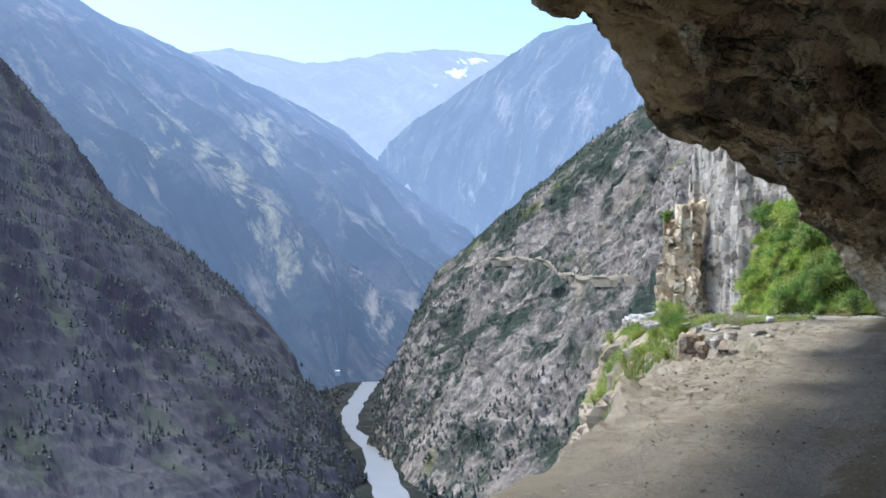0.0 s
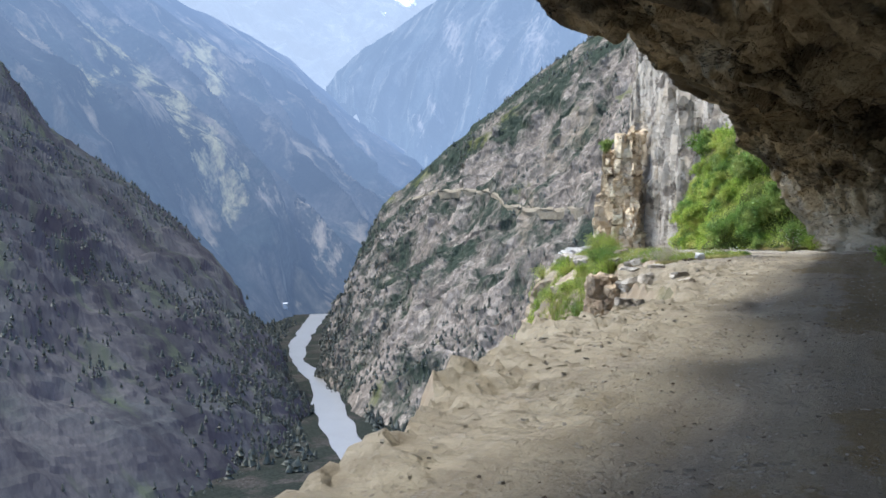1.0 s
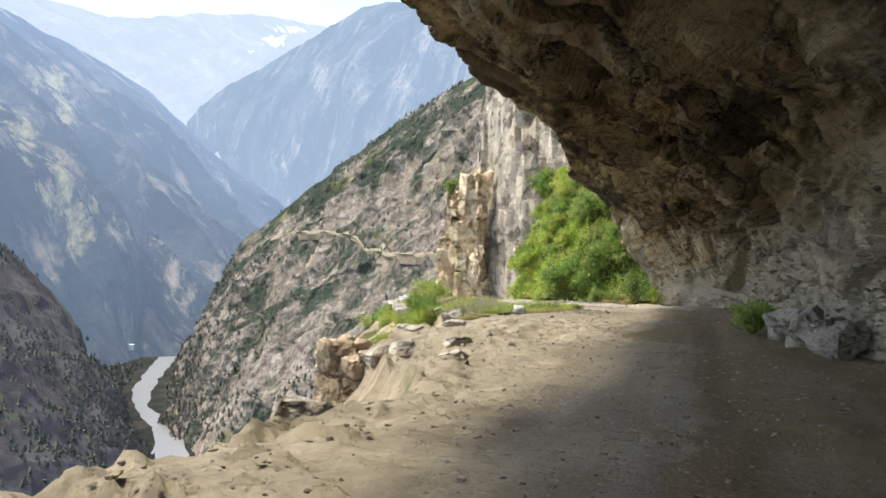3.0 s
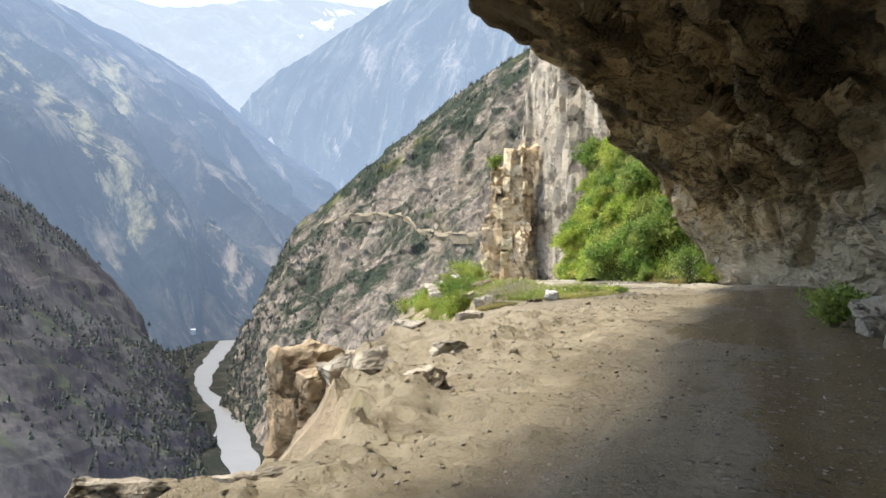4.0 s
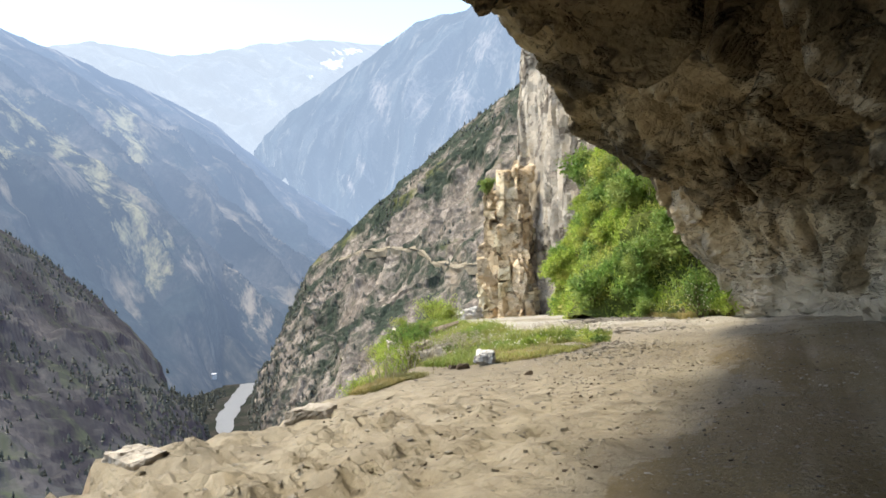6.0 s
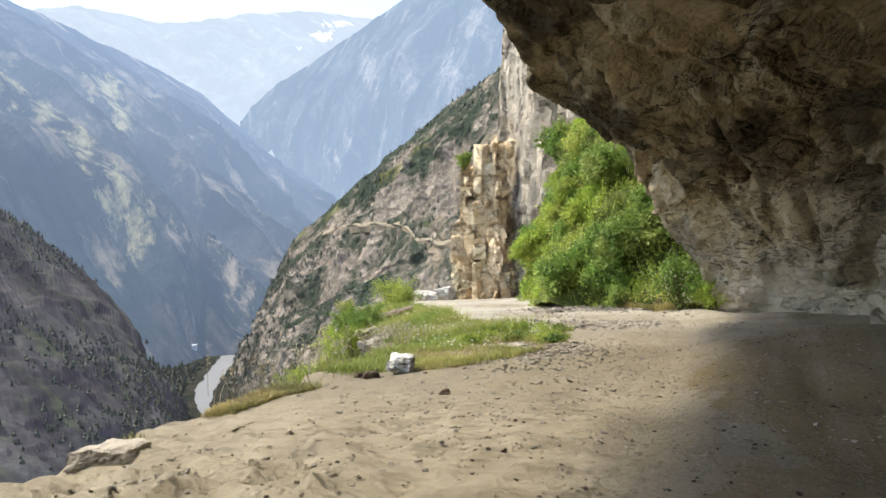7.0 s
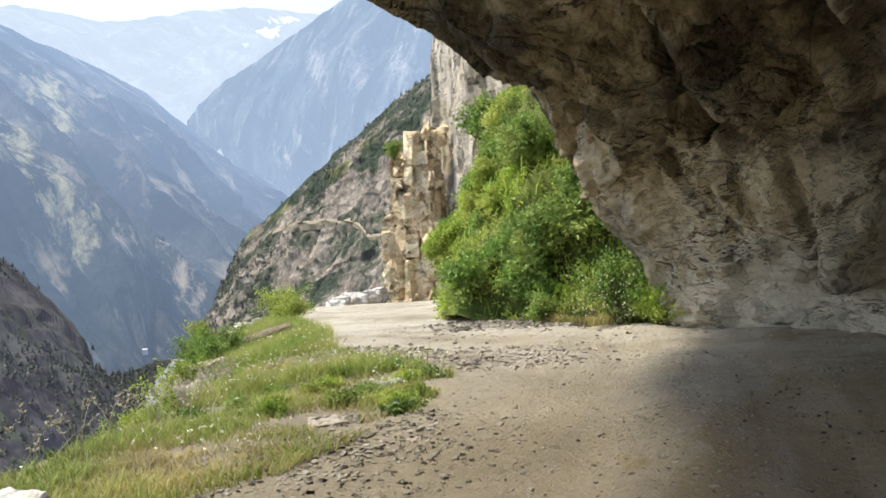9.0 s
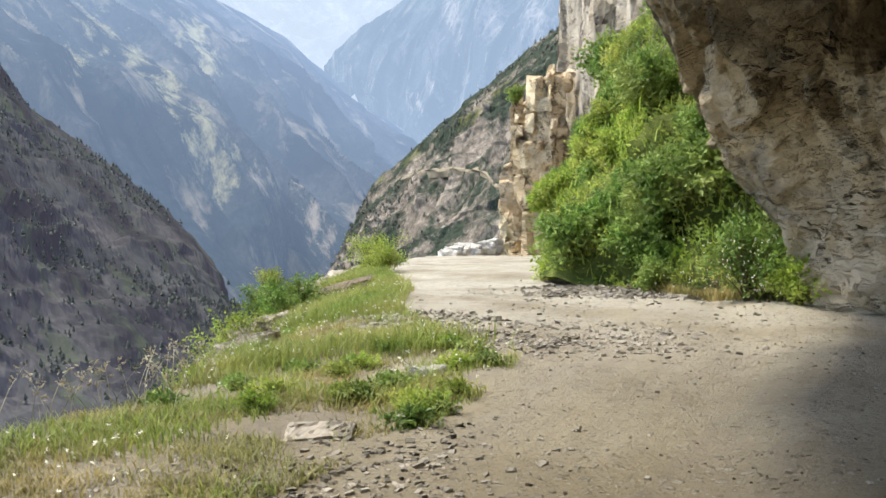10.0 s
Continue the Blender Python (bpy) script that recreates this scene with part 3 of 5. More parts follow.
hollow = 1.9 * np.exp(-((cy - 29.8) / 0.9) ** 2) + 0.9 * np.exp(-((cy - 12.0) / 3.0) ** 2) + 1.4 * np.exp(-((cy - 41.6) / 1.4) ** 2)
knots = [
    (foot - 0.05, -0.5 * one), (foot, 0.2 * one), (foot + 0.08, 1.2 * one), (foot + 0.14, 2.2 * one), (foot - 0.1, 3.0 * one), (foot * 0.45 + 0.8 * hollow, 3.75 + hollow),
    (-0.6 * one, lz - 0.65), (lx + 1.2, lz - 0.2), (lx, lz), (lx + 0.2, lz + 0.8), (lx + 1.2, lz + 3), (0.4 * one, 12 * one),
    (1 * one, 20 * one), (8 * one, 32 * one), (40 * one, 70 * one), (170 * one, 200 * one)]
corner = [(-0.95, -0.5), (-1.2, 0.3), (-1.4, 0.72), (-1.75, 1.15), (-2.2, 1.85), (-2.42, 2.5), (-2.55, 3.0), (-2.78, 3.8), (-3.08, 4.66), (-3.1, 5.5),
          (-2.6, 8), (-1.4, 13), (1, 20), (8, 32), (40, 70), (170, 200)]
upper, lower = smooth(38.0, 45.0, cy) ** 1.3, smooth(43.0, 45.3, cy)
inward = 5.5 * smooth(45.5, 47.2, cy)
rows = []
counts = (6, 24, 26, 34, 36, 36, 26, 28, 22, 18, 16, 12, 10, 8, 8)
for a in range(len(knots) - 1):
    for f in np.linspace(0, 1, counts[a], endpoint=a == len(knots) - 2):
        x = knots[a][0] * (1 - f) + knots[a + 1][0] * f
        z = knots[a][1] * (1 - f) + knots[a + 1][1] * f
        cx = corner[a][0] * (1 - f) + corner[a + 1][0] * f
        cz = corner[a][1] * (1 - f) + corner[a + 1][1] * f
        g = min(max((a + f - 1.5) / 3.5, 0), 1)
        w = lower * (1 - g) + upper * g
        rows.append(np.stack([x * (1 - w) + cx * w + inward, cy, z * (1 - w) + cz * w], -1))
cliff = np.stack(rows, 1)
soft = cliff.copy()
for _ in range(6):
    soft[:, 1:-1] = 0.25 * soft[:, :-2] + 0.5 * soft[:, 1:-1] + 0.25 * soft[:, 2:]
cliff = soft
n = normals(cliff)
e2 = np.array([0.42, 0.80, -0.42])
e2 /= np.linalg.norm(e2)
e3 = np.cross(e2, [0.9, 0.1, 0.45])
e3 /= np.linalg.norm(e3)
q = cliff @ np.stack([np.cross(e2, e3), e2, e3], 1)
q = q + 0.25 * np.stack([vnoise(q * 0.8, 36), vnoise(q * 0.8, 37), vnoise(q * 0.8, 38)], -1)
big = 0.34 * fbm(q * np.array([0.45, 0.22, 0.55]), 3, 41)
cell = q * np.array([0.50, 0.17, 0.80])
chip = q * np.array([1.15, 0.36, 1.7])
some = smooth(-0.25, 0.35, fbm(q * np.array([0.5, 0.3, 0.5]), 3, 58))
block = 0.76 * facets(cell, 43, 1.1, 110) + 0.42 * facets(chip, 45, 1.05, 90) * (0.35 + 0.65 * some) + 0.11 * facets(q * np.array([3.1, 1.1, 4.3]), 47, 1.0, 90)
bed = q[..., 2] * 0.95 + 0.45 * fbm(q * np.array([0.35, 0.12, 0.2]), 3, 42)
saw = bed - np.floor(bed)
block = block + 0.26 * (saw - 0.5 - smooth(0.86, 1.0, saw) * (saw - 0.0)) * smooth(-0.4, 0.3, fbm(q * 0.3, 2, 44))
block = block + 0.10 * fbm(q * np.array([1.2, 0.2, 1.4]), 3, 46, 0.55, True)
open_joint = smooth(-0.15, 0.4, fbm(q * 0.5, 2, 48))
block = block + 0.22 * np.exp(-(creases(cell, 43) / 0.07) ** 2) * open_joint + 0.12 * np.exp(-(creases(chip, 45) / 0.13) ** 2) * some
grain = 0.03 * fbm(q * 4.0, 3, 49)
k = np.interp(cliff[..., 2], [0.0, 0.6, 3.5, 12, 60, 200], [0.35, 0.6, 1.0, 1.6, 6, 20])
turned = 1 - 0.6 * smooth(40.5, 44.0, cliff[..., 1])
big, block = big * turned, block * (0.4 + 0.6 * turned)
lipness = np.exp(-((cliff[..., 0] - lx[:, None]) / 1.25) ** 2) * np.exp(-((cliff[..., 2] - lz[:, None] - 0.5) / 1.5) ** 2)
d = (big * (1 - 0.95 * lipness) + block * (1 - 0.9 * lipness) + grain) * k
cliff = cliff + n * d[..., None]
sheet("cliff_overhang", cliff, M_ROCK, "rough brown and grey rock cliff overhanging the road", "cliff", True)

# ---- mountains and valley ----


def along(points, t):
    p = np.array(points, float)
    s = np.concatenate([[0], np.cumsum(np.linalg.norm(np.diff(p, axis=0), axis=1))])
    s /= s[-1]
    return np.stack([np.interp(t, s, p[:, a]) for a in range(3)], -1)


def slope_points(crest, base, nu, nv, amp, size, s, sag=0.0, jag=0.35, ribs=0.0, crag=0.45, hard=16.0):
    """A mountain side from its crest line down to its base line, with gullies, and the far side behind the crest."""
    t = np.linspace(0, 1, nu)
    c, b = along(crest, t), along(base, t)
    v = np.linspace(0, 1, nv)[None, :, None]
    P = c[:, None] * (1 - v) + b[:, None] * v
    P[..., 2] -= sag * np.sin(np.pi * v[..., 0])
    n = normals(P)
    n *= np.sign(n[..., 2:3] + 1e-6)
    q = P / size
    gul = fbm(q * np.array([1, 1, 0.35]), 5, s, 0.55, True) - 0.3
    g = q + np.stack([0.6 * q[..., 2], 0 * q[..., 2], 0 * q[..., 2]], -1)
    rough = facets(g * np.array([2.2, 2.2, 1.1]), s + 5, 0.9, hard) + 0.5 * facets(g * np.array([5.5, 5.5, 2.8]), s + 6, 0.9, hard)
    edge = jag + (1 - jag) * smooth(0, 0.25, v[..., 0])
    d = amp * (gul * 0.8 + crag * rough)
    if ribs:
        lie = np.stack([(2 * t[:, None] - v[..., 0]) * 7.0, (2 * t[:, None] + v[..., 0]) * 1.4, np.full((nu, nv), 0.5 + s)], -1)
        d = d + ribs * fbm(lie, 3, s + 8, 0.42, True)
    P = P + n * (d * edge * (1 - 0.75 * smooth(0.8, 1.0, v[..., 0])))[..., None]
    out = c[:, :2] / np.linalg.norm(c[:, :2], axis=1, keepdims=True)
    back = []
    for far, down in ((900, 800), (400, 330), (150, 110), (50, 30), (12, 5)):
        r = P[:, 0].copy()
        k = size / 60 if size < 60 else 1.0
        r[:, :2] += out * far * k
        r[:, 2] -= down * k
        back.append(r)
    return np.concatenate([np.stack(back, 1), P], 1)


CREST_SPUR = [(60, 560, 330), (-13, 639, 256), (-119, 689, 195), (-197, 712, 153), (-256, 735, 130), (-317, 722, 84), (-350, 707, 54), (-382, 679, 20),
              (-389, 651, -14), (-380, 610, -49), (-368, 572, -84), (-357, 545, -110)]
BASE_SPUR = [(0, 170, -108), (-90, 270, -108), (-150, 335, -108), (-200, 370, -108), (-245, 400, -108), (-268, 425, -108), (-288, 447, -108), (-305, 468, -108),
             (-322, 490, -108), (-338, 512, -108), (-350, 530, -110), (-356, 543, -112)]
spur = slope_points(CREST_SPUR, BASE_SPUR, 460, 330, 9.0, 55, 61, 0.0, 0.35, 0.0, 0.30, 40.0)
sheet("spur", spur, M_SPUR, "grey rocky mountain spur with scattered trees", "mountain")

CREST_NEAR = [(-1800, 300, 800), (-1500, 690, 680), (-1125, 771, 358), (-942, 723, 232), (-774, 666, 121), (-548, 594, 21), (-440, 542, -32), (-366, 482, -76),
              (-305, 405, -102)]
BASE_NEAR = [(-330, -320, -112), (-250, -60, -112), (-210, 60, -112), (-200, 140, -112), (-204, 200, -112), (-210, 260, -112), (-222, 310, -112), (-238, 350, -112),
             (-268, 398, -112)]
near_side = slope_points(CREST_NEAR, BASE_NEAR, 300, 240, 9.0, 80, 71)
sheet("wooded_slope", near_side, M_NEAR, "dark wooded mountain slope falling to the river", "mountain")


def pushed(points, k):
    return [(x * k, y * k, 1.6 + (z - 1.6) * k) for x, y, z in points]


CREST_LEFT = pushed([(-1720, 480, 860), (-1524, 749, 695), (-1400, 961, 606), (-1290, 1026, 543), (-1205, 1050, 489), (-1115, 1145, 436), (-974, 1204, 352),
                     (-867, 1222, 292), (-747, 1241, 177), (-644, 1241, 114), (-590, 1240, 70)], 1.5)
BASE_LEFT = [(-900, 150, 60), (-820, 360, 40), (-760, 450, 0), (-690, 520, -40), (-640, 580, -70), (-610, 650, -85), (-590, 720, -100), (-600, 800, -103),
             (-625, 880, -104), (-560, 935, -104), (-400, 960, -104)]
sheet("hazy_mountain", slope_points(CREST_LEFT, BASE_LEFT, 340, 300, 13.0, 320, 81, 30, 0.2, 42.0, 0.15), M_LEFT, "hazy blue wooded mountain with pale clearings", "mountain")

CREST_RIGHT = pushed([(-125, 2496, 1192), (-541, 2337, 912), (-763, 2274, 736), (-875, 2180, 692), (-939, 2098, 630), (-1013, 2007, 540), (-1080, 1857, 436),
                      (-1115, 1778, 372), (-1084, 1679, 316)], 1.35)
BASE_RIGHT = [(-100, 1300, 60), (-300, 1350, 20), (-430, 1400, 0), (-520, 1450, -20), (-580, 1500, -30), (-640, 1550, -30), (-700, 1600, -20), (-760, 1640, 0),
              (-800, 1660, 20)]
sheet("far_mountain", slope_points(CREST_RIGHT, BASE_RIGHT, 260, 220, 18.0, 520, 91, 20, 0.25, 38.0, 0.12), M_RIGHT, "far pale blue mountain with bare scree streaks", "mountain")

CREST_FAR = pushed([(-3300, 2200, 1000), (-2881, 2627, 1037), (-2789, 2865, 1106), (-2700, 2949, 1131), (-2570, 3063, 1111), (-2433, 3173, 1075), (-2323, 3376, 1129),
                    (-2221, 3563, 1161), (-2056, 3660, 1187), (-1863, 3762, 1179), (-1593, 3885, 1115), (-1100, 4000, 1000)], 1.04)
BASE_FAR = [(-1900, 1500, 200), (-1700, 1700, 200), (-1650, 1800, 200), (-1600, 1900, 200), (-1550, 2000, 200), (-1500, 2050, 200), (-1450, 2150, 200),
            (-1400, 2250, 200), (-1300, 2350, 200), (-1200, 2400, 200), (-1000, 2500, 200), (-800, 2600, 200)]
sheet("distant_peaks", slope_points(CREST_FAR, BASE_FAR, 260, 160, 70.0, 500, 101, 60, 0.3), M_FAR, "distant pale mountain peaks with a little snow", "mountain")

gx = np.linspace(-4800, 4800, 60)
flat = np.stack([*np.meshgrid(gx, gx, indexing="ij"), np.full((60, 60), -99.0)], -1)
sheet("ground", flat, M_FLOOR, "dark valley floor far below the road", "ground", True)

RIVER = [(-150, 270, -98.6), (-230, 365, -98.6), (-284, 433, -98.6), (-312, 476, -98.6), (-346, 514, -98.6), (-398, 567, -98.6), (-453, 645, -98.6), (-516, 752, -98.6), (-600, 900, -98.6)]
mid = along(RIVER, np.linspace(0, 1, 90))
side = np.gradient(mid, axis=0)
side = np.stack([-side[:, 1], side[:, 0], side[:, 0] * 0], -1)
side /= np.linalg.norm(side, axis=1, keepdims=True)
wide = (np.interp(mid[:, 1], [430, 480, 515, 567, 645, 752, 900], [8, 8.5, 8.5, 6, 7.5, 9, 11]) + 2 * fbm(mid * 0.03, 3, 7))[:, None]
strip = np.stack([mid + side * wide * f for f in np.linspace(-1, 1, 9)], 1)
sheet("river", strip, M_WATER, "pale milky river winding through the gorge", "river", True)

# the same road cut across the spur
SPUR_ROAD = {-362: 25.0, -330: 28.0, -298: 29.0, -262: 28.0, -235: 25.0, -205: 13.0, -175: 10.0, -140: 9.0}
face = spur[:, 5:]
ribbon = []
for a in range(40, 330, 2):
    col = face[a]
    want = curve(SPUR_ROAD, col[:, 0])
    b = int(np.argmin(np.abs(col[:, 2] - want)))
    p = col[b].copy()
    p[2] = want[b] + 0.8
    if -366 < p[0] < -135:
        ribbon.append(p)
ribbon = np.array(ribbon)
ribbon = ribbon[np.argsort(ribbon[:, 0])]
for _ in range(4):
    ribbon[1:-1] = 0.25 * ribbon[:-2] + 0.5 * ribbon[1:-1] + 0.25 * ribbon[2:]
out = np.stack([np.full(len(ribbon), 0.35), np.full(len(ribbon), -0.94), np.zeros(len(ribbon))], -1)
jit = fbm(ribbon * 0.08, 3, 9)[:, None]
lane = np.stack([ribbon - out * 2 + np.array([0, 0, 1.2]) + jit, ribbon + out * 1.0, ribbon + out * (5.0 + jit), ribbon + out * 5.6 - np.array([0, 0, 1.2]) + jit,
                 ribbon + out * 5 - np.array([0, 0, 6])], 1)
sheet("spur_road", lane, M_DIRT, "pale road cut across the far rocky spur", "road")


def conifers(name, places, heights, s, label, spread=0.165):
    """Many small conifers: a trunk and three ragged whorls of drooping boughs each."""
    rng = np.random.default_rng(s)
    V, F = [], []
    for (x, y, z), h in zip(places, heights):
        o = len(V)
        lean = rng.normal(0, 0.02, 2) * h
        r = h * spread * rng.uniform(0.8, 1.25)
        V.append((x + lean[0], y + lean[1], z + h))
        for lev, rr in ((0.72, 0.42), (0.42, 0.75), (0.12, 1.0)):
            ph = rng.uniform(0, 6.28)
            for b in range(5):
                a = ph + b * 1.2566 + rng.uniform(-0.25, 0.25)
                q = r * rr * rng.uniform(0.65, 1.25)
                V.append((x + q * math.cos(a), y + q * math.sin(a), z + h * (lev + rng.uniform(-0.05, 0.05))))
        for lev in range(3):
            for b in range(5):
                p1, p2 = o + 1 + lev * 5 + b, o + 1 + lev * 5 + (b + 1) % 5
                apex = o if lev == 0 else o + 1 + (lev - 1) * 5 + b
                F.append((apex, p1, p2))
                if lev:
                    F.append((apex, p2, o + 1 + (lev - 1) * 5 + (b + 1) % 5))
    return tagged(new(name, mesh_of(name, np.array(V), np.array(F), M_CONIFER)), label, "trees", kind="stuff")


def scatter(P, count, s, dens, low=0.0, thr=0.15):
    """Places on a sheet where the patchy density allows."""
    rng = np.random.default_rng(s)
    u = rng.integers(0, P.shape[0], count * 6)
    v = rng.integers(int(5 + low * (P.shape[1] - 6)), P.shape[1] - 1, count * 6)
    p = P[u, v] + rng.normal(0, 0.8, (count * 6, 3)) * np.array([1, 1, 0])
    keep = fbm(p / dens, 4, s) + rng.normal(0, 0.25, len(p)) > thr
    return p[keep][:count]


p = scatter(near_side, 6500, 201, 90, 0.0, 0.12)
crest_trees = near_side[np.random.default_rng(5).integers(20, 260, 130), 5]
p = np.concatenate([p, crest_trees, scatter(near_side, 3500, 205, 60, 0.5, 0.0)])
conifers("conifer_woods", p - np.array([0, 0, 0.6]), np.random.default_rng(202).uniform(2.2, 5.0, len(p)), 203, "dark conifer woods on the steep slope", 0.27)
p = scatter(spur, 5200, 211, 60)
p = np.concatenate([p, spur[np.random.default_rng(6).integers(60, 250, 110), 5]])
conifers("spur_trees", p - np.array([0, 0, 0.5]), np.random.default_rng(212).uniform(1.6, 4.2, len(p)), 213, "scattered dark conifers on the rocky spur", 0.3)

rng = np.random.default_rng(221)
m_ = mid[rng.integers(8, 80, 1500)]
s_ = side[rng.integers(8, 80, 1500)]
p = m_ + s_ * (rng.choice([-1, 1], 1500) * rng.uniform(17, 75, 1500))[:, None]
p[:, 2] = -99.3
conifers("river_woods", p, rng.uniform(3, 8, 1500), 223, "dark trees along the river banks", 0.3)

# ---- the cliff behind the bend, the grassy bank and the pillar ----
REAR = [(6, 48, 0), (1, 52, 0), (-4, 58, 0), (-8, 64, 0), (-11.5, 72, 0), (-14.5, 80, 0), (-16.5, 86, 0), (-18.6, 88.5, 0), (-21, 92, 0), (-22, 100, 0), (-19, 112, 0)]
t = np.linspace(0, 1, 420)
line = along(REAR, t)
zz = np.concatenate([np.linspace(-3, 26, 110), np.geomspace(27, 140, 20)])
rear = np.repeat(line[:, None], len(zz), 1)
rear[..., 2] = zz[None]
inw = np.stack([np.gradient(line[:, 1]), -np.gradient(line[:, 0]), line[:, 0] * 0], -1)
inw /= np.linalg.norm(inw, axis=1, keepdims=True)
back = np.where(zz < 26, 0.06 * (zz + 3), 1.7 + (zz - 26) * 0.7)
rear = rear + inw[:, None] * back[None, :, None]
s_len = np.repeat((t * 75)[:, None], len(zz), 1)
flute = np.stack([s_len * 0.55 + 0.03 * rear[..., 2], 0.05 * rear[..., 2], s_len * 0], -1)
d = 0.8 * facets(flute, 51, 0.9) + 0.35 * facets(flute * 2.4 + 3, 52, 0.9) + 0.12 * facets(rear * 0.8, 53) + 0.35 * fbm(rear * 0.15, 3, 54)
rear = rear - inw[:, None] * d[..., None]
sheet("rear_cliff", rear, M_SLAB, "tall grey fluted rock cliff beyond the bend", "cliff")

BANK_FOOT = [(0.5, 46.6, -0.1), (-1.6, 46.2, -0.1), (-3.1, 46.9, -0.1), (-4.6, 47.5, -0.1), (-5.6, 48.6, -0.1), (-6.4, 51.5, -0.15), (-7.4, 55, -0.1), (-9.0, 60, -0.3), (-11.4, 68, -0.8)]
BANK_TOP = [(2.0, 50.0, 3.2), (-0.6, 51.0, 4.2), (-2.2, 52.0, 5.2), (-3.4, 53.5, 6.0), (-4.4, 55.5, 6.4), (-5.2, 58, 6.5), (-6.4, 61, 6.4), (-8.2, 65, 5.2), (-10.8, 70, 2.5)]
tb = np.linspace(0, 1, 120)
bf, bt = along(BANK_FOOT, tb), along(BANK_TOP, tb)
vb = np.linspace(0, 1, 70)[None, :, None]
bank = bf[:, None] * (1 - vb) + bt[:, None] * vb
bank[..., 2] += 0.9 * np.sin(np.pi * vb[..., 0])
nb = normals(bank)
nb *= np.sign(nb[..., 2:3] + 1e-6)
bank = bank + nb * (0.75 * fbm(bank * 0.75, 4, 55) + 0.12 * facets(bank * 1.4, 56))[..., None]
sheet("grassy_bank", bank, M_BANK, "steep overgrown earth bank at the cliff foot", "bank", True)


def block_mesh(name, size, s, mat, points=22, square=0.55, sub=2, rough=1.0):
    """A rough natural block: the hull of loose points in a rounded box, its faces broken up."""
    rng = np.random.default_rng(s)
    bm = bmesh.new()
    for _ in range(points):
        d = rng.normal(0, 1, 3)
        d = np.sign(d) * np.abs(d / np.abs(d).max()) ** square * rng.uniform(0.82, 1.0)
        bm.verts.new(Vector(d * np.array(size) * 0.5))
    bmesh.ops.convex_hull(bm, input=bm.verts[:])
    bmesh.ops.delete(bm, geom=[v for v in bm.verts if not v.link_faces], context="VERTS")
    bmesh.ops.dissolve_limit(bm, angle_limit=0.22, verts=bm.verts[:], edges=bm.edges[:])
    bmesh.ops.triangulate(bm, faces=bm.faces[:])
    for _ in range(sub):
        bmesh.ops.subdivide_edges(bm, edges=bm.edges[:], cuts=1, use_grid_fill=True)
    bmesh.ops.recalc_face_normals(bm, faces=bm.faces[:])
    bm.normal_update()
    m = min(size)
    for v in bm.verts:
        v.co += v.normal * rough * m * (0.07 * noise.noise(v.co * (2.2 / m) + Vector((s % 97, 0, 0))) + 0.03 * noise.noise(v.co * (7 / m)))
    me = bpy.data.meshes.new(name)
    bm.to_mesh(me)
    bm.free()
    me.materials.append(mat)
    return me


def boulder(name, x, y, size, s, mat, label, rz=0.0, tilt=(0, 0), sink=0.25, points=22, z=None, category="rock", group=""):
    me = block_mesh(name, size, s, mat, points, 0.55, 3, 1.9)
    ob = new(name, me)
    base = ground_z(x, y) if z is None else z
    ob.matrix_basis = pose(x, y, base + size[2] * (0.5 - sink), tilt[0], tilt[1], rz)
    return tagged(ob, label, category, group)


# the brown pillar: stacked jointed blocks in columns
pillar = thing("rock_pillar", pose(-20.6, 88.0, -1.6), "tall jointed brown rock pillar beside the road", "rock")
th, hz = np.linspace(0, 2 * np.pi, 200), np.linspace(-1.0, 12.4, 170)
TH, HZ = np.meshgrid(th, hz, indexing="ij")
f = 1 - 0.028 * HZ
core = np.stack([np.sign(np.cos(TH)) * np.abs(np.cos(TH)) ** 0.7 * 2.25 * f + 0.05 * HZ, np.sign(np.sin(TH)) * np.abs(np.sin(TH)) ** 0.7 * 1.7 * f, HZ], -1)
out = np.stack([np.cos(TH), np.sin(TH), 0 * TH], -1)
ring = np.stack([np.cos(TH) * 2.2, np.sin(TH) * 2.2, HZ], -1)
top_at = 10.6 + 0.9 * ring[..., 0] * 0.8 + 1.6 * facets(ring * np.array([0.8, 0.8, 0.0]) + 5, 66, 0.9, 40)
d = 0.95 * facets(ring * np.array([0.75, 0.75, 0.30]), 67, 1.0, 120) + 0.40 * facets(ring * np.array([1.7, 1.7, 0.75]), 68, 1.0, 110) + 0.10 * facets(ring * 3.2, 69, 0.9, 30)
d = d - 0.30 * np.exp(-(creases(ring * np.array([0.75, 0.75, 0.30]), 67) / 0.08) ** 2)
core = core + out * d[..., None]
cap = np.clip((HZ - top_at) / 1.5, 0, 1)[..., None]
core = core * (1 - cap) + np.stack([0.05 * HZ + 0 * TH, 0 * TH, 10.4 * cap[..., 0] + top_at * (1 - cap[..., 0])], -1) * cap
part("column", mesh_of("column", core.reshape(-1, 3), grid_faces(200, 170), M_PILLAR), pillar)
rng = np.random.default_rng(77)
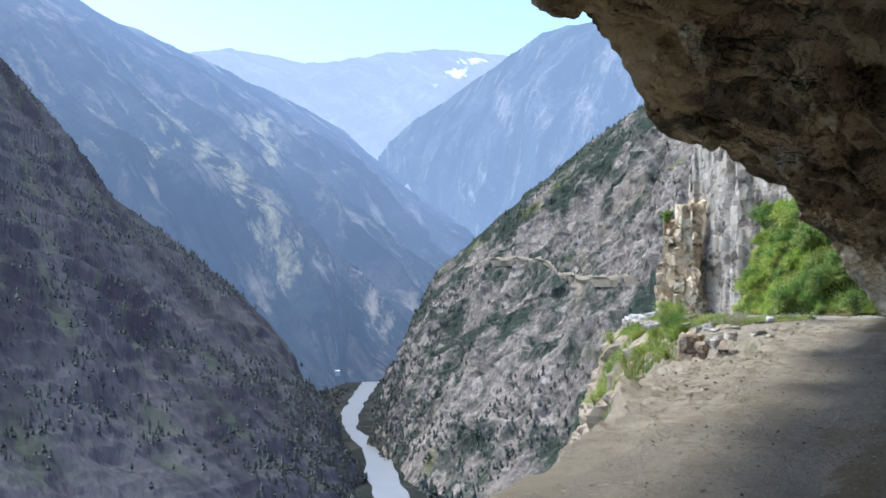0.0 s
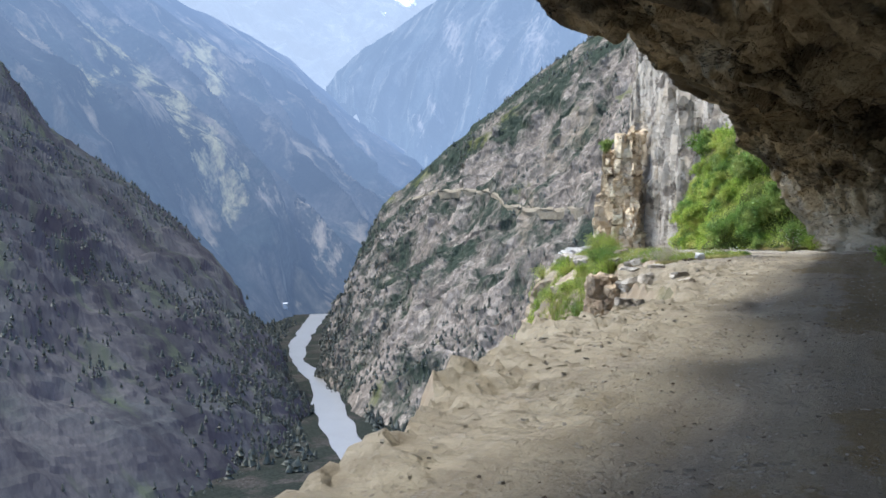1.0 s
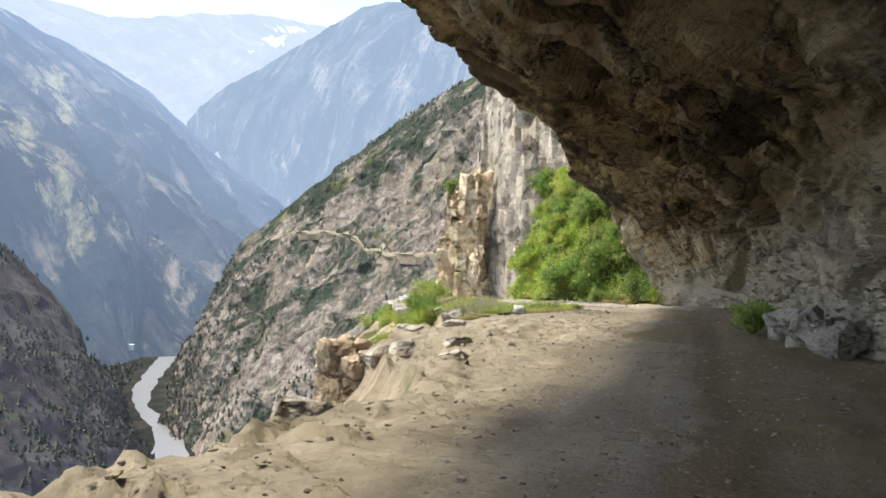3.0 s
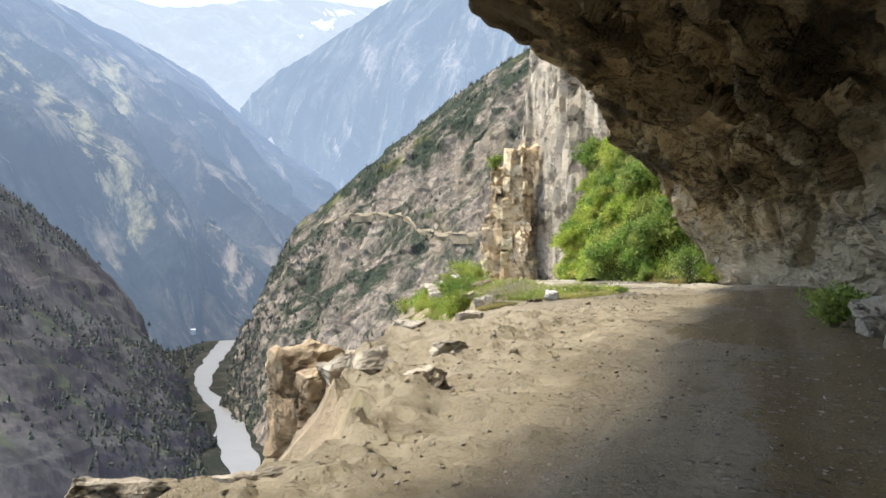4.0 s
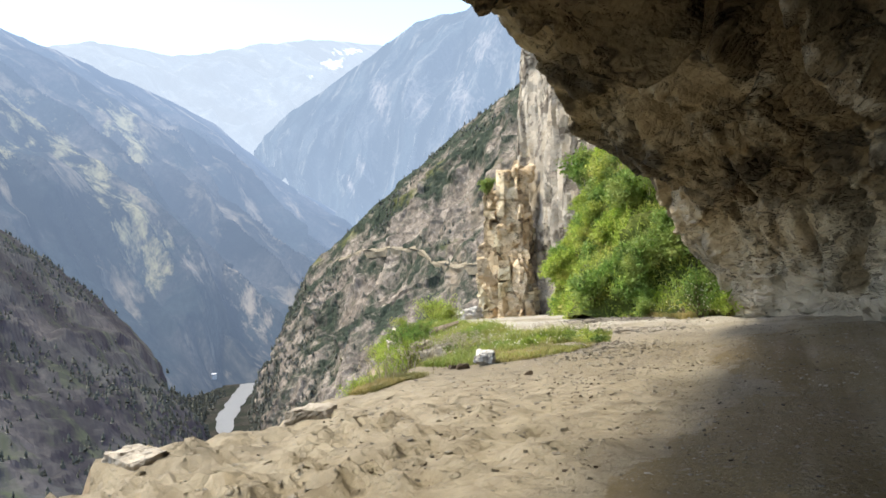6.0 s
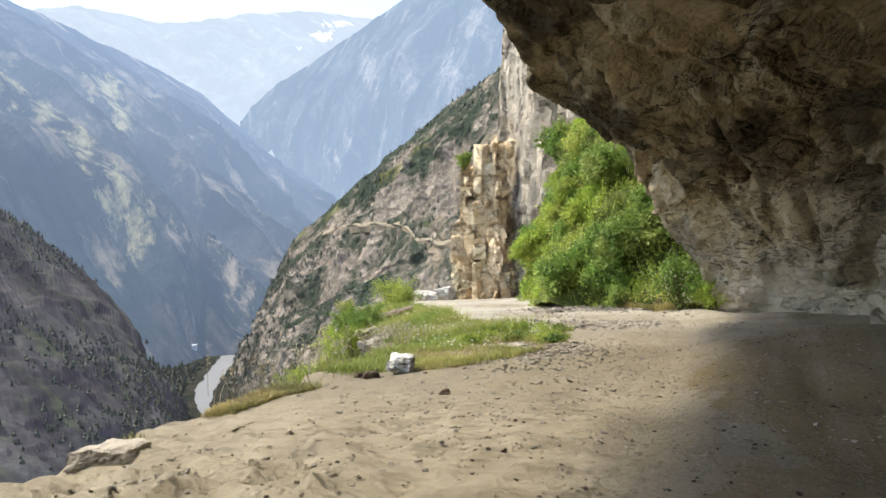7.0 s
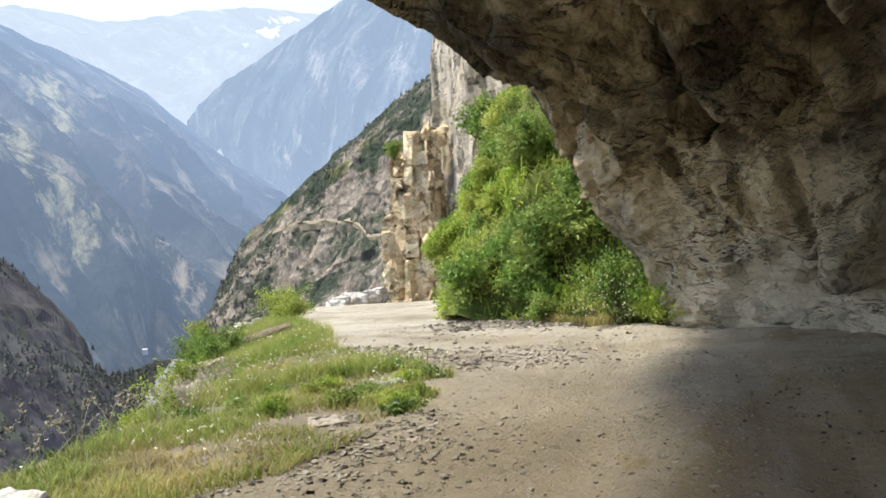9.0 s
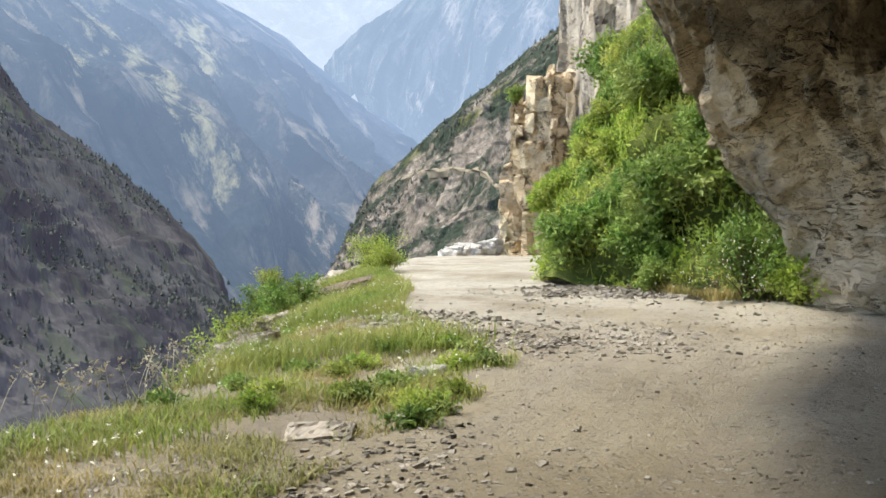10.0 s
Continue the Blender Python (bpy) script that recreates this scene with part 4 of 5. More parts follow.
for col in range(6):
    z0 = -0.8 + rng.uniform(0, 0.5)
    lean = 3.2 + col * 0.5
    while z0 < 10.2 - 0.5 * abs(col - 4):
        h, a = rng.choice([0.7, 1.1, 1.6, 2.4, 3.1]) * rng.uniform(0.85, 1.15), lean + rng.uniform(-0.1, 0.1)
        f = 1 - 0.028 * z0
        out_ = rng.uniform(-0.38, 0.3)
        me = block_mesh("block", (rng.uniform(0.7, 1.2), rng.uniform(0.7, 1.3), h), int(rng.integers(1e6)), M_PILLAR, 26, 0.2, 1, 1.0)
        part("block", me, pillar, "", pose(math.cos(a) * (2.0 + out_) * f + 0.05 * z0, math.sin(a) * (1.6 + out_) * f, z0 + h / 2, rng.uniform(-6, 6), rng.uniform(-6, 6), math.degrees(a) + rng.uniform(-24, 24)))
        z0 += h * rng.uniform(0.9, 1.02)
part("capstone", block_mesh("capstone", (1.1, 1.2, 1.5), 5, M_PILLAR, 11), pillar, "pale loose capstone", pose(1.7, -0.6, 11.5, 10, 22, 30))

# ---- stones by the road ----
boulder("earth_block", -4.30, 22.3, (0.7, 1.3, 1.25), 3, M_EARTH, "large brown earthy rock block on the road edge", 10, (0, 4), 0.0, 40, -0.75)
boulder("earth_block", -3.85, 21.8, (0.4, 0.6, 0.7), 8, M_EARTH, "cracked brown rock on the crumbling road edge", -15, (5, -5), 0.0, 34, -0.4)
boulder("slab_rock", -3.35, 21.7, (0.75, 0.7, 0.46), 4, M_PALE, "tilted grey rock slab bedded in the road edge", 35, (8, -14), 0.46, 11)
boulder("slab_rock", -2.15, 20.5, (0.5, 0.46, 0.34), 6, M_PALE, "wedge of grey rock bedded in pale dirt", -20, (8, -12), 0.4, 10)
boulder("slab_rock", -2.75, 22.6, (0.5, 0.5, 0.26), 9, M_PALE, "low pale rock bedded in the dirt", 40, (0, -4), 0.72, 34)
boulder("slab_rock", -1.95, 17.5, (0.5, 0.26, 0.2), 61, M_PALE, "dark edged flat rock on the crumbling road edge", 60, (0, 6), 0.55, 12)
boulder("slab_rock", -2.35, 16.9, (0.6, 0.3, 0.24), 62, M_PALE, "low broken rock on the crumbling road edge", 50, (0, 8), 0.55, 14)
boulder("edge_rock", -4.45, 28.7, (0.55, 0.4, 0.22), 12, M_PALE, "pale angular rock on the road edge", 20, (0, 5), 0.45)
boulder("edge_rock", -4.6, 26.1, (0.6, 0.45, 0.24), 13, M_PALE, "low pale rock on the road edge", -10, (0, 5), 0.5)
boulder("edge_rock", -4.2, 22.9, (0.55, 0.4, 0.3), 14, M_PALE, "small angular rock on the road edge", 30, (0, 8), 0.5)
boulder("white_stone", -3.95, 33.1, (0.33, 0.28, 0.30), 15, M_WHITE, "white stone lying in the grass verge", 10, (0, 8), 0.24, 20)
boulder("earth_clod", -4.2, 32.75, (0.2, 0.16, 0.12), 16, M_CLOD, "dark brown earth clod at the grass edge", 30, (0, 0), 0.25, 22, None, "clod")
boulder("earth_clod", -4.4, 32.85, (0.14, 0.16, 0.1), 17, M_CLOD, "small dark earth clod at the grass edge", 10, (0, 0), 0.25, 22, None, "clod")
boulder("earth_clod", -2.8, 31.5, (0.12, 0.1, 0.07), 18, M_CLOD, "small dark earth clod lying on the road", 10, (0, 0), 0.25, 22, None, "clod")
boulder("wall_rock", 1.95, 24.8, (0.5, 0.5, 0.75), 17, M_BOULDER, "upright grey rock against the cliff foot", 20, (0, -8), 0.15)
boulder("wall_rock", 2.15, 23.6, (0.55, 0.6, 0.65), 18, M_BOULDER, "grey rock leaning on the cliff foot", -15, (0, -12), 0.15)
boulder("wall_rock", 2.35, 22.3, (0.6, 0.7, 0.6), 19, M_BOULDER, "broken grey rock at the cliff foot", 40, (0, -8), 0.15)
for a, (x, y, w_) in enumerate(((-23.8, 80.6, 1.2), (-23.9, 82.0, 1.4), (-23.8, 83.5, 1.6), (-23.6, 85.0, 1.8), (-23.2, 86.4, 1.8))):
    boulder("ledge_rock", x, y, (w_ * 1.15, 1.1, 0.6 + 0.25 * a), 20 + 3 * a, M_WHITE, "pale broken rock along the far road edge", 12 * a, (0, 3), 0.25, 26, None, "rock", "rocks along the far road edge")
boulder("verge_slab", -10.65, 47.9, (1.4, 0.7, 0.14), 41, M_BROWN, "flat brown rock slab jutting out of the verge", 12, (10, -16), 0.5, 16, 0.1)
# the stones' dark colour also stands in for the shadow beneath the slab
for a, (x, y, w_) in enumerate(((-11.0, 47.2, 0.22), (-10.75, 47.25, 0.2), (-10.5, 47.3, 0.28), (-10.2, 47.35, 0.32), (-9.9, 47.45, 0.26))):
    boulder("dark_stone", x, y, (w_, 0.2, 0.27), 90 + a, M_CLOD, "dark rough stone under the verge slab", 20 * a, (0, 0), 0.1, 16, None, "rock", "dark stones under the verge slab")
for a, y in enumerate((41.5, 44.0, 48.6, 50.2, 52.5, 55.0, 57.2, 60.0, 63.5)):
    boulder("rim_rock", float(curve(EDGE, y)) - 0.15, y, (0.9 + 0.06 * a, 0.8, 0.5 + 0.04 * a), 130 + a, M_PALE, "pale broken rock along the verge rim", 31 * a, (0, -8), 0.55, 16, None, "rock", "pale rocks along the verge rim")
boulder("verge_stone", -3.4, 36.2, (0.5, 0.4, 0.1), 27, M_PALE, "flat dusty rock bedded in the grass verge", 20, (3, 0), 0.55, 30)
boulder("verge_stone", -3.75, 38.4, (0.34, 0.24, 0.16), 22, M_WHITE, "pale flat stone in the grass verge", 10, (0, 0), 0.35)


def gravel(name, spots, s, mat, label):
    """Loose stones, each an uneven eight-cornered lump; spots: (x, y, spread x, spread y, count, size, flatness)."""
    rng = np.random.default_rng(s)
    V, F = [], []
    box = np.array([[-1, -1, -1], [1, -1, -1], [1, 1, -1], [-1, 1, -1], [-1, -1, 1], [1, -1, 1], [1, 1, 1], [-1, 1, 1]], float)
    quads = np.array([[0, 3, 2, 1], [4, 5, 6, 7], [0, 1, 5, 4], [1, 2, 6, 5], [2, 3, 7, 6], [3, 0, 4, 7]])
    for x, y, sx, sy, count, size, flat in spots:
        px, py = x + rng.normal(0, sx, count), y + rng.normal(0, sy, count)
        pz = road_height(px, py)
        for a in range(count):
            if px[a] < np.interp(py[a], list(EDGE), list(EDGE.values())) + 0.15:
                continue
            k = size * min(rng.lognormal(0, 0.45), 1.7)
            b = box * rng.uniform(0.55, 1.0, (8, 3)) * np.array([1, rng.uniform(0.6, 1), rng.uniform(0.6, 1.1) * flat]) * k * 0.5
            m = np.array(Euler((rng.uniform(-0.4, 0.4), rng.uniform(-0.4, 0.4), rng.uniform(0, 6.28))).to_matrix())
            F.append(quads + 8 * len(V))
            V.append(b @ m.T + np.array([px[a], py[a], pz[a] + 0.10 * k * flat]))
    ob = new(name, mesh_of(name, np.concatenate(V), np.concatenate(F), mat))
    return tagged(ob, label, "gravel", kind="stuff")


gravel("road_pebbles", [(-0.5, 25, 2.2, 10, 1800, 0.020, 0.5), (0.5, 12, 1.6, 6, 1100, 0.020, 0.5), (-1.5, 34, 1.8, 5, 1500, 0.020, 0.5), (-2.0, 18, 0.7, 5, 240, 0.035, 0.45), (-3.0, 26, 0.9, 3, 240, 0.035, 0.45),
                         (0.8, 33, 0.8, 6, 90, 0.03, 0.4), (1.3, 24, 0.5, 5, 70, 0.035, 0.4), (-2.5, 34.6, 0.5, 1.0, 300, 0.04, 0.5), (-2.0, 30, 0.8, 2.5, 160, 0.03, 0.5), (-3.5, 46, 2, 2, 350, 0.045, 0.5),
                         (0.2, 20, 0.9, 3.5, 50, 0.035, 0.4)], 301, M_GRAVEL, "scattered small stones on the dusty road")
gravel("rock_flakes", [(-1.9, 12, 0.5, 3, 90, 0.05, 0.3), (-2.0, 17, 0.5, 2.5, 90, 0.055, 0.3), (-2.6, 21, 0.6, 1.6, 60, 0.065, 0.3), (-3.2, 25, 0.8, 2.0, 80, 0.055, 0.3), (-3.6, 28.5, 0.8, 1.5, 60, 0.055, 0.3),
                        (-3.4, 31.0, 0.9, 0.8, 30, 0.04, 0.3)], 305, M_DIRT, "flat dusty rock flakes breaking out of the road edge")
gravel("earth_crumbs", [(-0.8, 17, 1.1, 4, 260, 0.02, 0.5), (-1.8, 25, 1.2, 3.5, 300, 0.02, 0.5), (0.8, 24, 0.8, 5, 160, 0.022, 0.5), (-1.2, 32, 1.5, 3, 260, 0.018, 0.5), (0.5, 36, 1.0, 4, 300, 0.024, 0.5),
                        (-2.6, 30.2, 1.0, 0.8, 140, 0.018, 0.5), (0.6, 11, 1.2, 4, 200, 0.018, 0.5)], 307, M_CLOD, "dark earth crumbs scattered on the dusty road")
gravel("rubble", [(-4.4, 46.5, 0.7, 0.35, 620, 0.09, 0.5), (-5.0, 47.3, 0.5, 0.3, 320, 0.1, 0.5), (-3.0, 46.1, 0.6, 0.25, 300, 0.08, 0.5), (-3.9, 40.6, 0.9, 0.5, 700, 0.05, 0.5), (-2.9, 41.6, 0.8, 0.8, 300, 0.045, 0.5), (-6.3, 42.5, 0.38, 0.4, 420, 0.085, 0.5), (-5.3, 42.3, 0.3, 0.3, 260, 0.08, 0.5), (-2.7, 35.2, 0.4, 0.6, 500, 0.032, 0.5), (-3.4, 34.2, 0.5, 0.35, 300, 0.03, 0.5)], 303, M_BOULDER,
       "heaps of broken dark stones beside the road")

# ---- plants ----


def leaf_cloud(centres, normals_, size, s, mat, name, long=1.6):
    """Many small pointed leaves (two bent triangles each) at the centres."""
    rng = np.random.default_rng(s)
    c = np.asarray(centres)
    m = len(c)
    d = rng.normal(0, 1, (m, 3)) + normals_ * 0.8
    d /= np.linalg.norm(d, axis=1, keepdims=True)
    e = np.cross(d, rng.normal(0, 1, (m, 3)))
    e /= np.linalg.norm(e, axis=1, keepdims=True)
    L = size * rng.uniform(0.6, 1.3, (m, 1))
    w = np.cross(d, e) * L * 0.18
    V = np.stack([c, c + d * L * long * 0.5 + e * L * 0.32 + w, c + d * L * long, c + d * L * long * 0.5 - e * L * 0.32 + w], 1).reshape(-1, 3)
    i = np.arange(m)[:, None] * 4
    F = np.concatenate([i + np.array([[0, 1, 2]]), i + np.array([[0, 2, 3]])])
    return mesh_of(name, V, F, mat)


def stem_mesh(name, stems, mat, r=0.012):
    """Tapered three-sided stems from lists of points."""
    V, F = [], []
    for pts in stems:
        o = len(V)
        for a, p in enumerate(pts):
            k = r * (1 - 0.75 * a / (len(pts) - 1))
            for b in range(3):
                V.append((p[0] + k * math.cos(b * 2.094), p[1] + k * math.sin(b * 2.094), p[2]))
        for a in range(len(pts) - 1):
            for b in range(3):
                F.append((o + a * 3 + b, o + a * 3 + (b + 1) % 3, o + a * 3 + 3 + (b + 1) % 3, o + a * 3 + 3 + b))
    return mesh_of(name, np.array(V), np.array(F), mat)


def shrub(name, m, radius, height, s, mat, label, leaves=1500, leaf=0.09, group="", sprays=26):
    """Arching stems from one root, each with leaf sprays along it."""
    rng = np.random.default_rng(s)
    ob = thing(name, m, label, "shrub", group)
    stems, cen, nor = [], [], []
    for a in range(sprays):
        ang, out, up = rng.uniform(0, 6.28), radius * rng.uniform(0.25, 1.0), height * rng.uniform(0.45, 1.05)
        if a < 4:
            out *= 0.35
            up = height * rng.uniform(0.95, 1.15)
        pts = []
        for f in np.linspace(0, 1, 6):
            pts.append((out * f * math.cos(ang), out * f * math.sin(ang), up * math.sin(f * 1.75) / math.sin(min(1.75, 1.5708)) if f else -0.1))
        stems.append(pts)
        P = np.array(pts)
        cnt = leaves // sprays
        f = rng.uniform(0.12, 1.0, cnt) ** 0.8
        base = np.stack([np.interp(f, np.linspace(0, 1, 6), P[:, k]) for k in range(3)], -1)
        cen.append(base + rng.normal(0, 0.10 * radius, (cnt, 3)))
        nor.append(np.tile([math.cos(ang) * 0.5, math.sin(ang) * 0.5, 0.5], (cnt, 1)))
    part("woody_base", stem_mesh("woody_base", stems, M_STEM), ob)
    part("foliage", leaf_cloud(np.concatenate(cen), np.concatenate(nor), leaf, s + 1, mat, "foliage", 1.25), ob)
    return ob


rng = np.random.default_rng(401)
GROUP = "shrubs on the bank"
kinds = []
for a in range(6):
    mat = (M_LEAF, M_LEAF, M_LEAF, M_LEAF2, M_LEAF, M_LEAF2)[a]
    lab = ("bright green bushy shrub on the earth bank", "deep green bushy shrub on the earth bank")[mat is M_LEAF2]
    kinds.append((rng.uniform(0.7, 1.0), rng.uniform(0.6, 1.0), 410 + 7 * a, mat, lab))
placed = {}
for a in range(430):
    u, v = rng.uniform(0.06, 0.84), rng.uniform(0.02, 0.99)
    here = bank[int(u * 119), int(v * 69)]
    if float(fbm(here[None] * 0.55, 3, 88)[0]) + 0.4 * (0.5 - v) < -0.18:
        continue
    p = bank[int(u * 119), int(v * 69)]
    q = nb[int(u * 119), int(v * 69)]
    side_ = (Vector(q) * 0.85 + Vector((0, 0, 0.35))).to_track_quat("Z", "Y").to_matrix().to_4x4()
    k = int(rng.integers(0, 4)) if rng.uniform() < 0.75 else int(rng.integers(3, 6))
    # darker leaves toward the cliff end paint the bank's shaded side
    if u < 0.28:
        k = 3 if rng.uniform() < 0.5 else 5
    sc = rng.uniform(0.45, 0.8) if rng.uniform() < 0.8 else rng.uniform(0.8, 1.05)
    m = Matrix.Translation(p) @ side_ @ pose(0, 0, -0.05, 0, 0, rng.uniform(0, 360)) @ Matrix.Diagonal((sc, sc, sc, 1))
    if k not in placed:
        r, h, s, mat, lab = kinds[k]
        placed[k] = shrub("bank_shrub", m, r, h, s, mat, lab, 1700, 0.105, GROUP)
    else:
        src = placed[k]
        keep = tuple(src.scale)
        src.scale = (1, 1, 1)
        copy_thing(src, m)
        src.scale = keep
shrub("tall_shrub", pose(-8.0, 61.0, 5.3), 1.2, 1.7, 501, M_LEAF2, "dark green tall shrub on the bank top", 2600, 0.14, "", 34)
shrub("pillar_shrub", pose(-21.4, 86.9, 8.3), 0.8, 1.1, 505, M_LEAF2, "green shrub growing on the pillar top", 1500, 0.13, "", 30)
for a, (x, y, z_, rad, hei, mat, lab) in enumerate(((-10.85, 45.5, -0.6, 0.65, 0.85, M_LEAF2, "dense green shrub on the verge edge"), (-10.4, 45.1, -0.5, 0.55, 0.6, M_LEAF2, "dense green shrub on the verge edge"),
                                                   (-11.2, 46.1, -0.6, 0.5, 1.1, M_LEAF, "light green shrub on the verge edge"), (-10.6, 46.1, -0.4, 0.55, 0.75, M_LEAF2, "dense green shrub on the verge edge"),
                                                   (-12.9, 53.0, -0.05, 1.0, 0.95, M_LEAF, "light green shrub on the verge hump"), (-12.1, 52.2, -0.05, 0.8, 0.65, M_LEAF, "low green shrub on the verge hump"))):
    shrub("verge_shrub", pose(x, y, z_), rad, hei, 511 + 9 * a, mat, lab, 2600, 0.05, "shrubs on the verge", 44)
shrub("wall_shrub", pose(1.5, 25.5, ground_z(1.5, 25.5)), 0.5, 0.42, 531, M_LEAF2, "dark green low shrub at the cliff foot", 1800, 0.055, "", 30)
shrub("foot_plant", pose(-1.9, 45.5, 0.08), 0.9, 1.1, 541, M_LEAF2, "leafy plant with white flowers at the cliff corner", 2000, 0.075, "", 36)
shrub("foot_plant", pose(-1.15, 44.85, 0.1), 0.6, 0.6, 551, M_LEAF, "low leafy plant at the cliff corner", 1200, 0.06, "", 24)
rows_ = [[a for a in range(len(ys)) if 23.5 < ys[a] < 34], [a for a in range(len(ys)) if 33 < ys[a] < 62]]
for a in range(88):
    pick = rows_[a > 17]
    row_ = pick[int(rng.integers(len(pick)))]
    p = drop[row_, int(rng.integers(17 if ys[row_] < 43 else 6, 26))]
    shrub("slope_shrub", pose(p[0], p[1], p[2] - 0.1, 0, -20, 0), rng.uniform(0.5, 0.95), rng.uniform(0.5, 0.95), 700 + 3 * a, M_LEAF if a % 4 else M_LEAF2,
          "yellow-green shrub on the steep drop below the road", 1100, 0.06, "shrubs below the road", 26)


def blades(name, px, py, pz, height, s, mat, label, width=0.012, bend=0.5):
    """Grass as bent tapering blades."""
    rng = np.random.default_rng(s)
    m = len(px)
    a = rng.uniform(0, 6.28, m)
    h = height * rng.uniform(0.5, 1.25, m)
    dx, dy = np.cos(a), np.sin(a)
    wx, wy = -dy * width, dx * width
    b = bend * h * rng.uniform(0.2, 1.0, m)
    V = []
    for f, k in ((0, 1.0), (0.55, 0.75), (1.0, 0.08)):
        cx, cy_, cz = px + dx * b * f * f, py + dy * b * f * f, pz - 0.02 + h * f * (1 - 0.12 * f)
        V += [np.stack([cx - wx * k, cy_ - wy * k, cz], -1), np.stack([cx + wx * k, cy_ + wy * k, cz], -1)]
    V = np.stack(V, 1).reshape(-1, 3)
    i = np.arange(m)[:, None] * 6
    F = np.concatenate([i + np.array([[0, 1, 3, 2]]), i + np.array([[2, 3, 5, 4]])])
    return tagged(new(name, mesh_of(name, V, F, mat)), label, "grass", kind="stuff")


rng = np.random.default_rng(601)


def verge_spots(count, lo, hi, s, clump=0.9, thr=0.0, out=0.03):
    r = np.random.default_rng(s)
    y = r.uniform(lo, hi, count * 3)
    e = curve(EDGE, y) - out
    x = e + (curve(VERGE, y) - e) * r.uniform(0, 1, count * 3)
    c = fbm(np.stack([x * clump, y * clump, x * 0], -1), 3, s) + r.normal(0, 0.15, len(x))
    ok = c > thr
    x, y = x[ok][:count], y[ok][:count]
    e = curve(EDGE, y)
    z = road_height(np.maximum(x, e), y) - 1.6 * np.maximum(e - x, 0)
    return x, y, z


blades("verge_grass", *verge_spots(84000, 29, 55, 611, 0.8, 0.03), 0.085, 612, M_GRASS, "short dry green grass on the road verge", 0.0045, 1.2)
blades("verge_grass", *verge_spots(12000, 33, 47, 615, 1.1, 0.2), 0.15, 616, M_GRASS2, "lush green grass clumps on the road verge", 0.005, 1.1)
x, y, z = verge_spots(420, 30.5, 42, 621, 0.7, -0.2)
k = x < curve(EDGE, y) + 0.9
blades("dry_stalks", x[k], y[k], z[k], 0.32, 622, M_STRAW, "tall dry grass stalks on the verge edge", 0.004, 0.7)
gx_, gy_ = rng.uniform(-2.4, -0.9, 2600), rng.uniform(45.5, 46.8, 2600)
gx_ -= (gy_ - 45.6) * 1.2
blades("bank_grass", gx_, gy_, road_height(gx_, gy_), 0.22, 631, M_GRASS, "grass along the foot of the bank", 0.012, 0.6)
ci, cj = rng.integers(2, 108, 46000), rng.integers(1, 69, 46000)
cover = bank[ci, cj] + nb[ci, cj] * rng.uniform(0.0, 0.22, (46000, 1)) + rng.normal(0, 0.06, (46000, 3))
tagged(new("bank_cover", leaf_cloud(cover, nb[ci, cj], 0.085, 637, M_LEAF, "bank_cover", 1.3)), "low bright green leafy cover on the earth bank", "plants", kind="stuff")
nb_up = rng.normal(0, 0.08, (5000, 3)) + np.array([-0.08, -0.12, 0.1])
p = bank[rng.integers(4, 104, 5000), rng.integers(1, 69, 5000)] + nb_up
blades("bank_grass", p[:, 0], p[:, 1], p[:, 2], 0.34, 633, M_LEAF, "long green grass on the bank", 0.014, 0.9)
p = bank[rng.integers(20, 95, 7000), rng.integers(38, 69, 7000)] + rng.normal(0, 0.06, (7000, 3))
blades("dry_stalks", p[:, 0], p[:, 1], p[:, 2], 0.6, 635, M_STRAW, "pale dry grass on the top of the bank", 0.010, 1.0)
# taller lush grass on the hump of the verge, and pale seed stalks over the edge
hy = rng.uniform(43.0, 54.5, 15000)
hx = curve(VERGE, hy) - rng.uniform(0.0, 1.0, 15000) ** 0.8 * (curve(VERGE, hy) - curve(EDGE, hy))
hx = np.concatenate([hx, rng.normal(-5.0, 0.5, 1200), rng.normal(-6.2, 0.4, 1500)])
hy = np.concatenate([hy, rng.normal(40.2, 0.35, 1200), rng.normal(39.2, 0.6, 1500)])
ok = (hx > curve(EDGE, hy) - 0.1) & (hx < curve(VERGE, hy) + 0.1)
hx, hy = hx[ok], hy[ok]
blades("tall_grass", hx, hy, road_height(hx, hy), 0.30, 651, M_GRASS2, "tall lush green grass on the verge hump", 0.006, 1.0)
sy = rng.uniform(31.0, 41.5, 120)
sx = curve(EDGE, sy) + rng.normal(0.05, 0.2, 120)
sz = road_height(np.maximum(sx, curve(EDGE, sy)), sy)
stems, heads = [], []
for a in range(120):
    lean, hh = rng.normal(0, 0.16, 2), rng.uniform(0.25, 0.48)
    pts = [(sx[a] + lean[0] * f * f, sy[a] + lean[1] * f * f, sz[a] - 0.03 + hh * f) for f in (0, 0.35, 0.7, 1.0)]
    stems.append(pts)
    p3, p4 = np.array(pts[2]), np.array(pts[3])
    heads += [p3 + (p4 - p3) * f + rng.normal(0, 0.008, 3) for f in np.linspace(0.3, 1.05, 9)]
tagged(new("seed_stalks", stem_mesh("seed_stalks", stems, M_STRAW, 0.005)), "tall pale grass stalks on the verge edge", "grass", kind="stuff")
tagged(new("seed_heads", leaf_cloud(heads, np.tile([0, 0, 0.6], (len(heads), 1)), 0.028, 655, M_STRAW, "seed_heads", 1.8)), "feathery pale seed heads on the grass stalks", "grass", kind="stuff")
x, y, z = verge_spots(330, 34, 46, 641, 0.9, 0.1)
cen = np.stack([x, y, z + rng.uniform(0.12, 0.3, len(x))], -1)
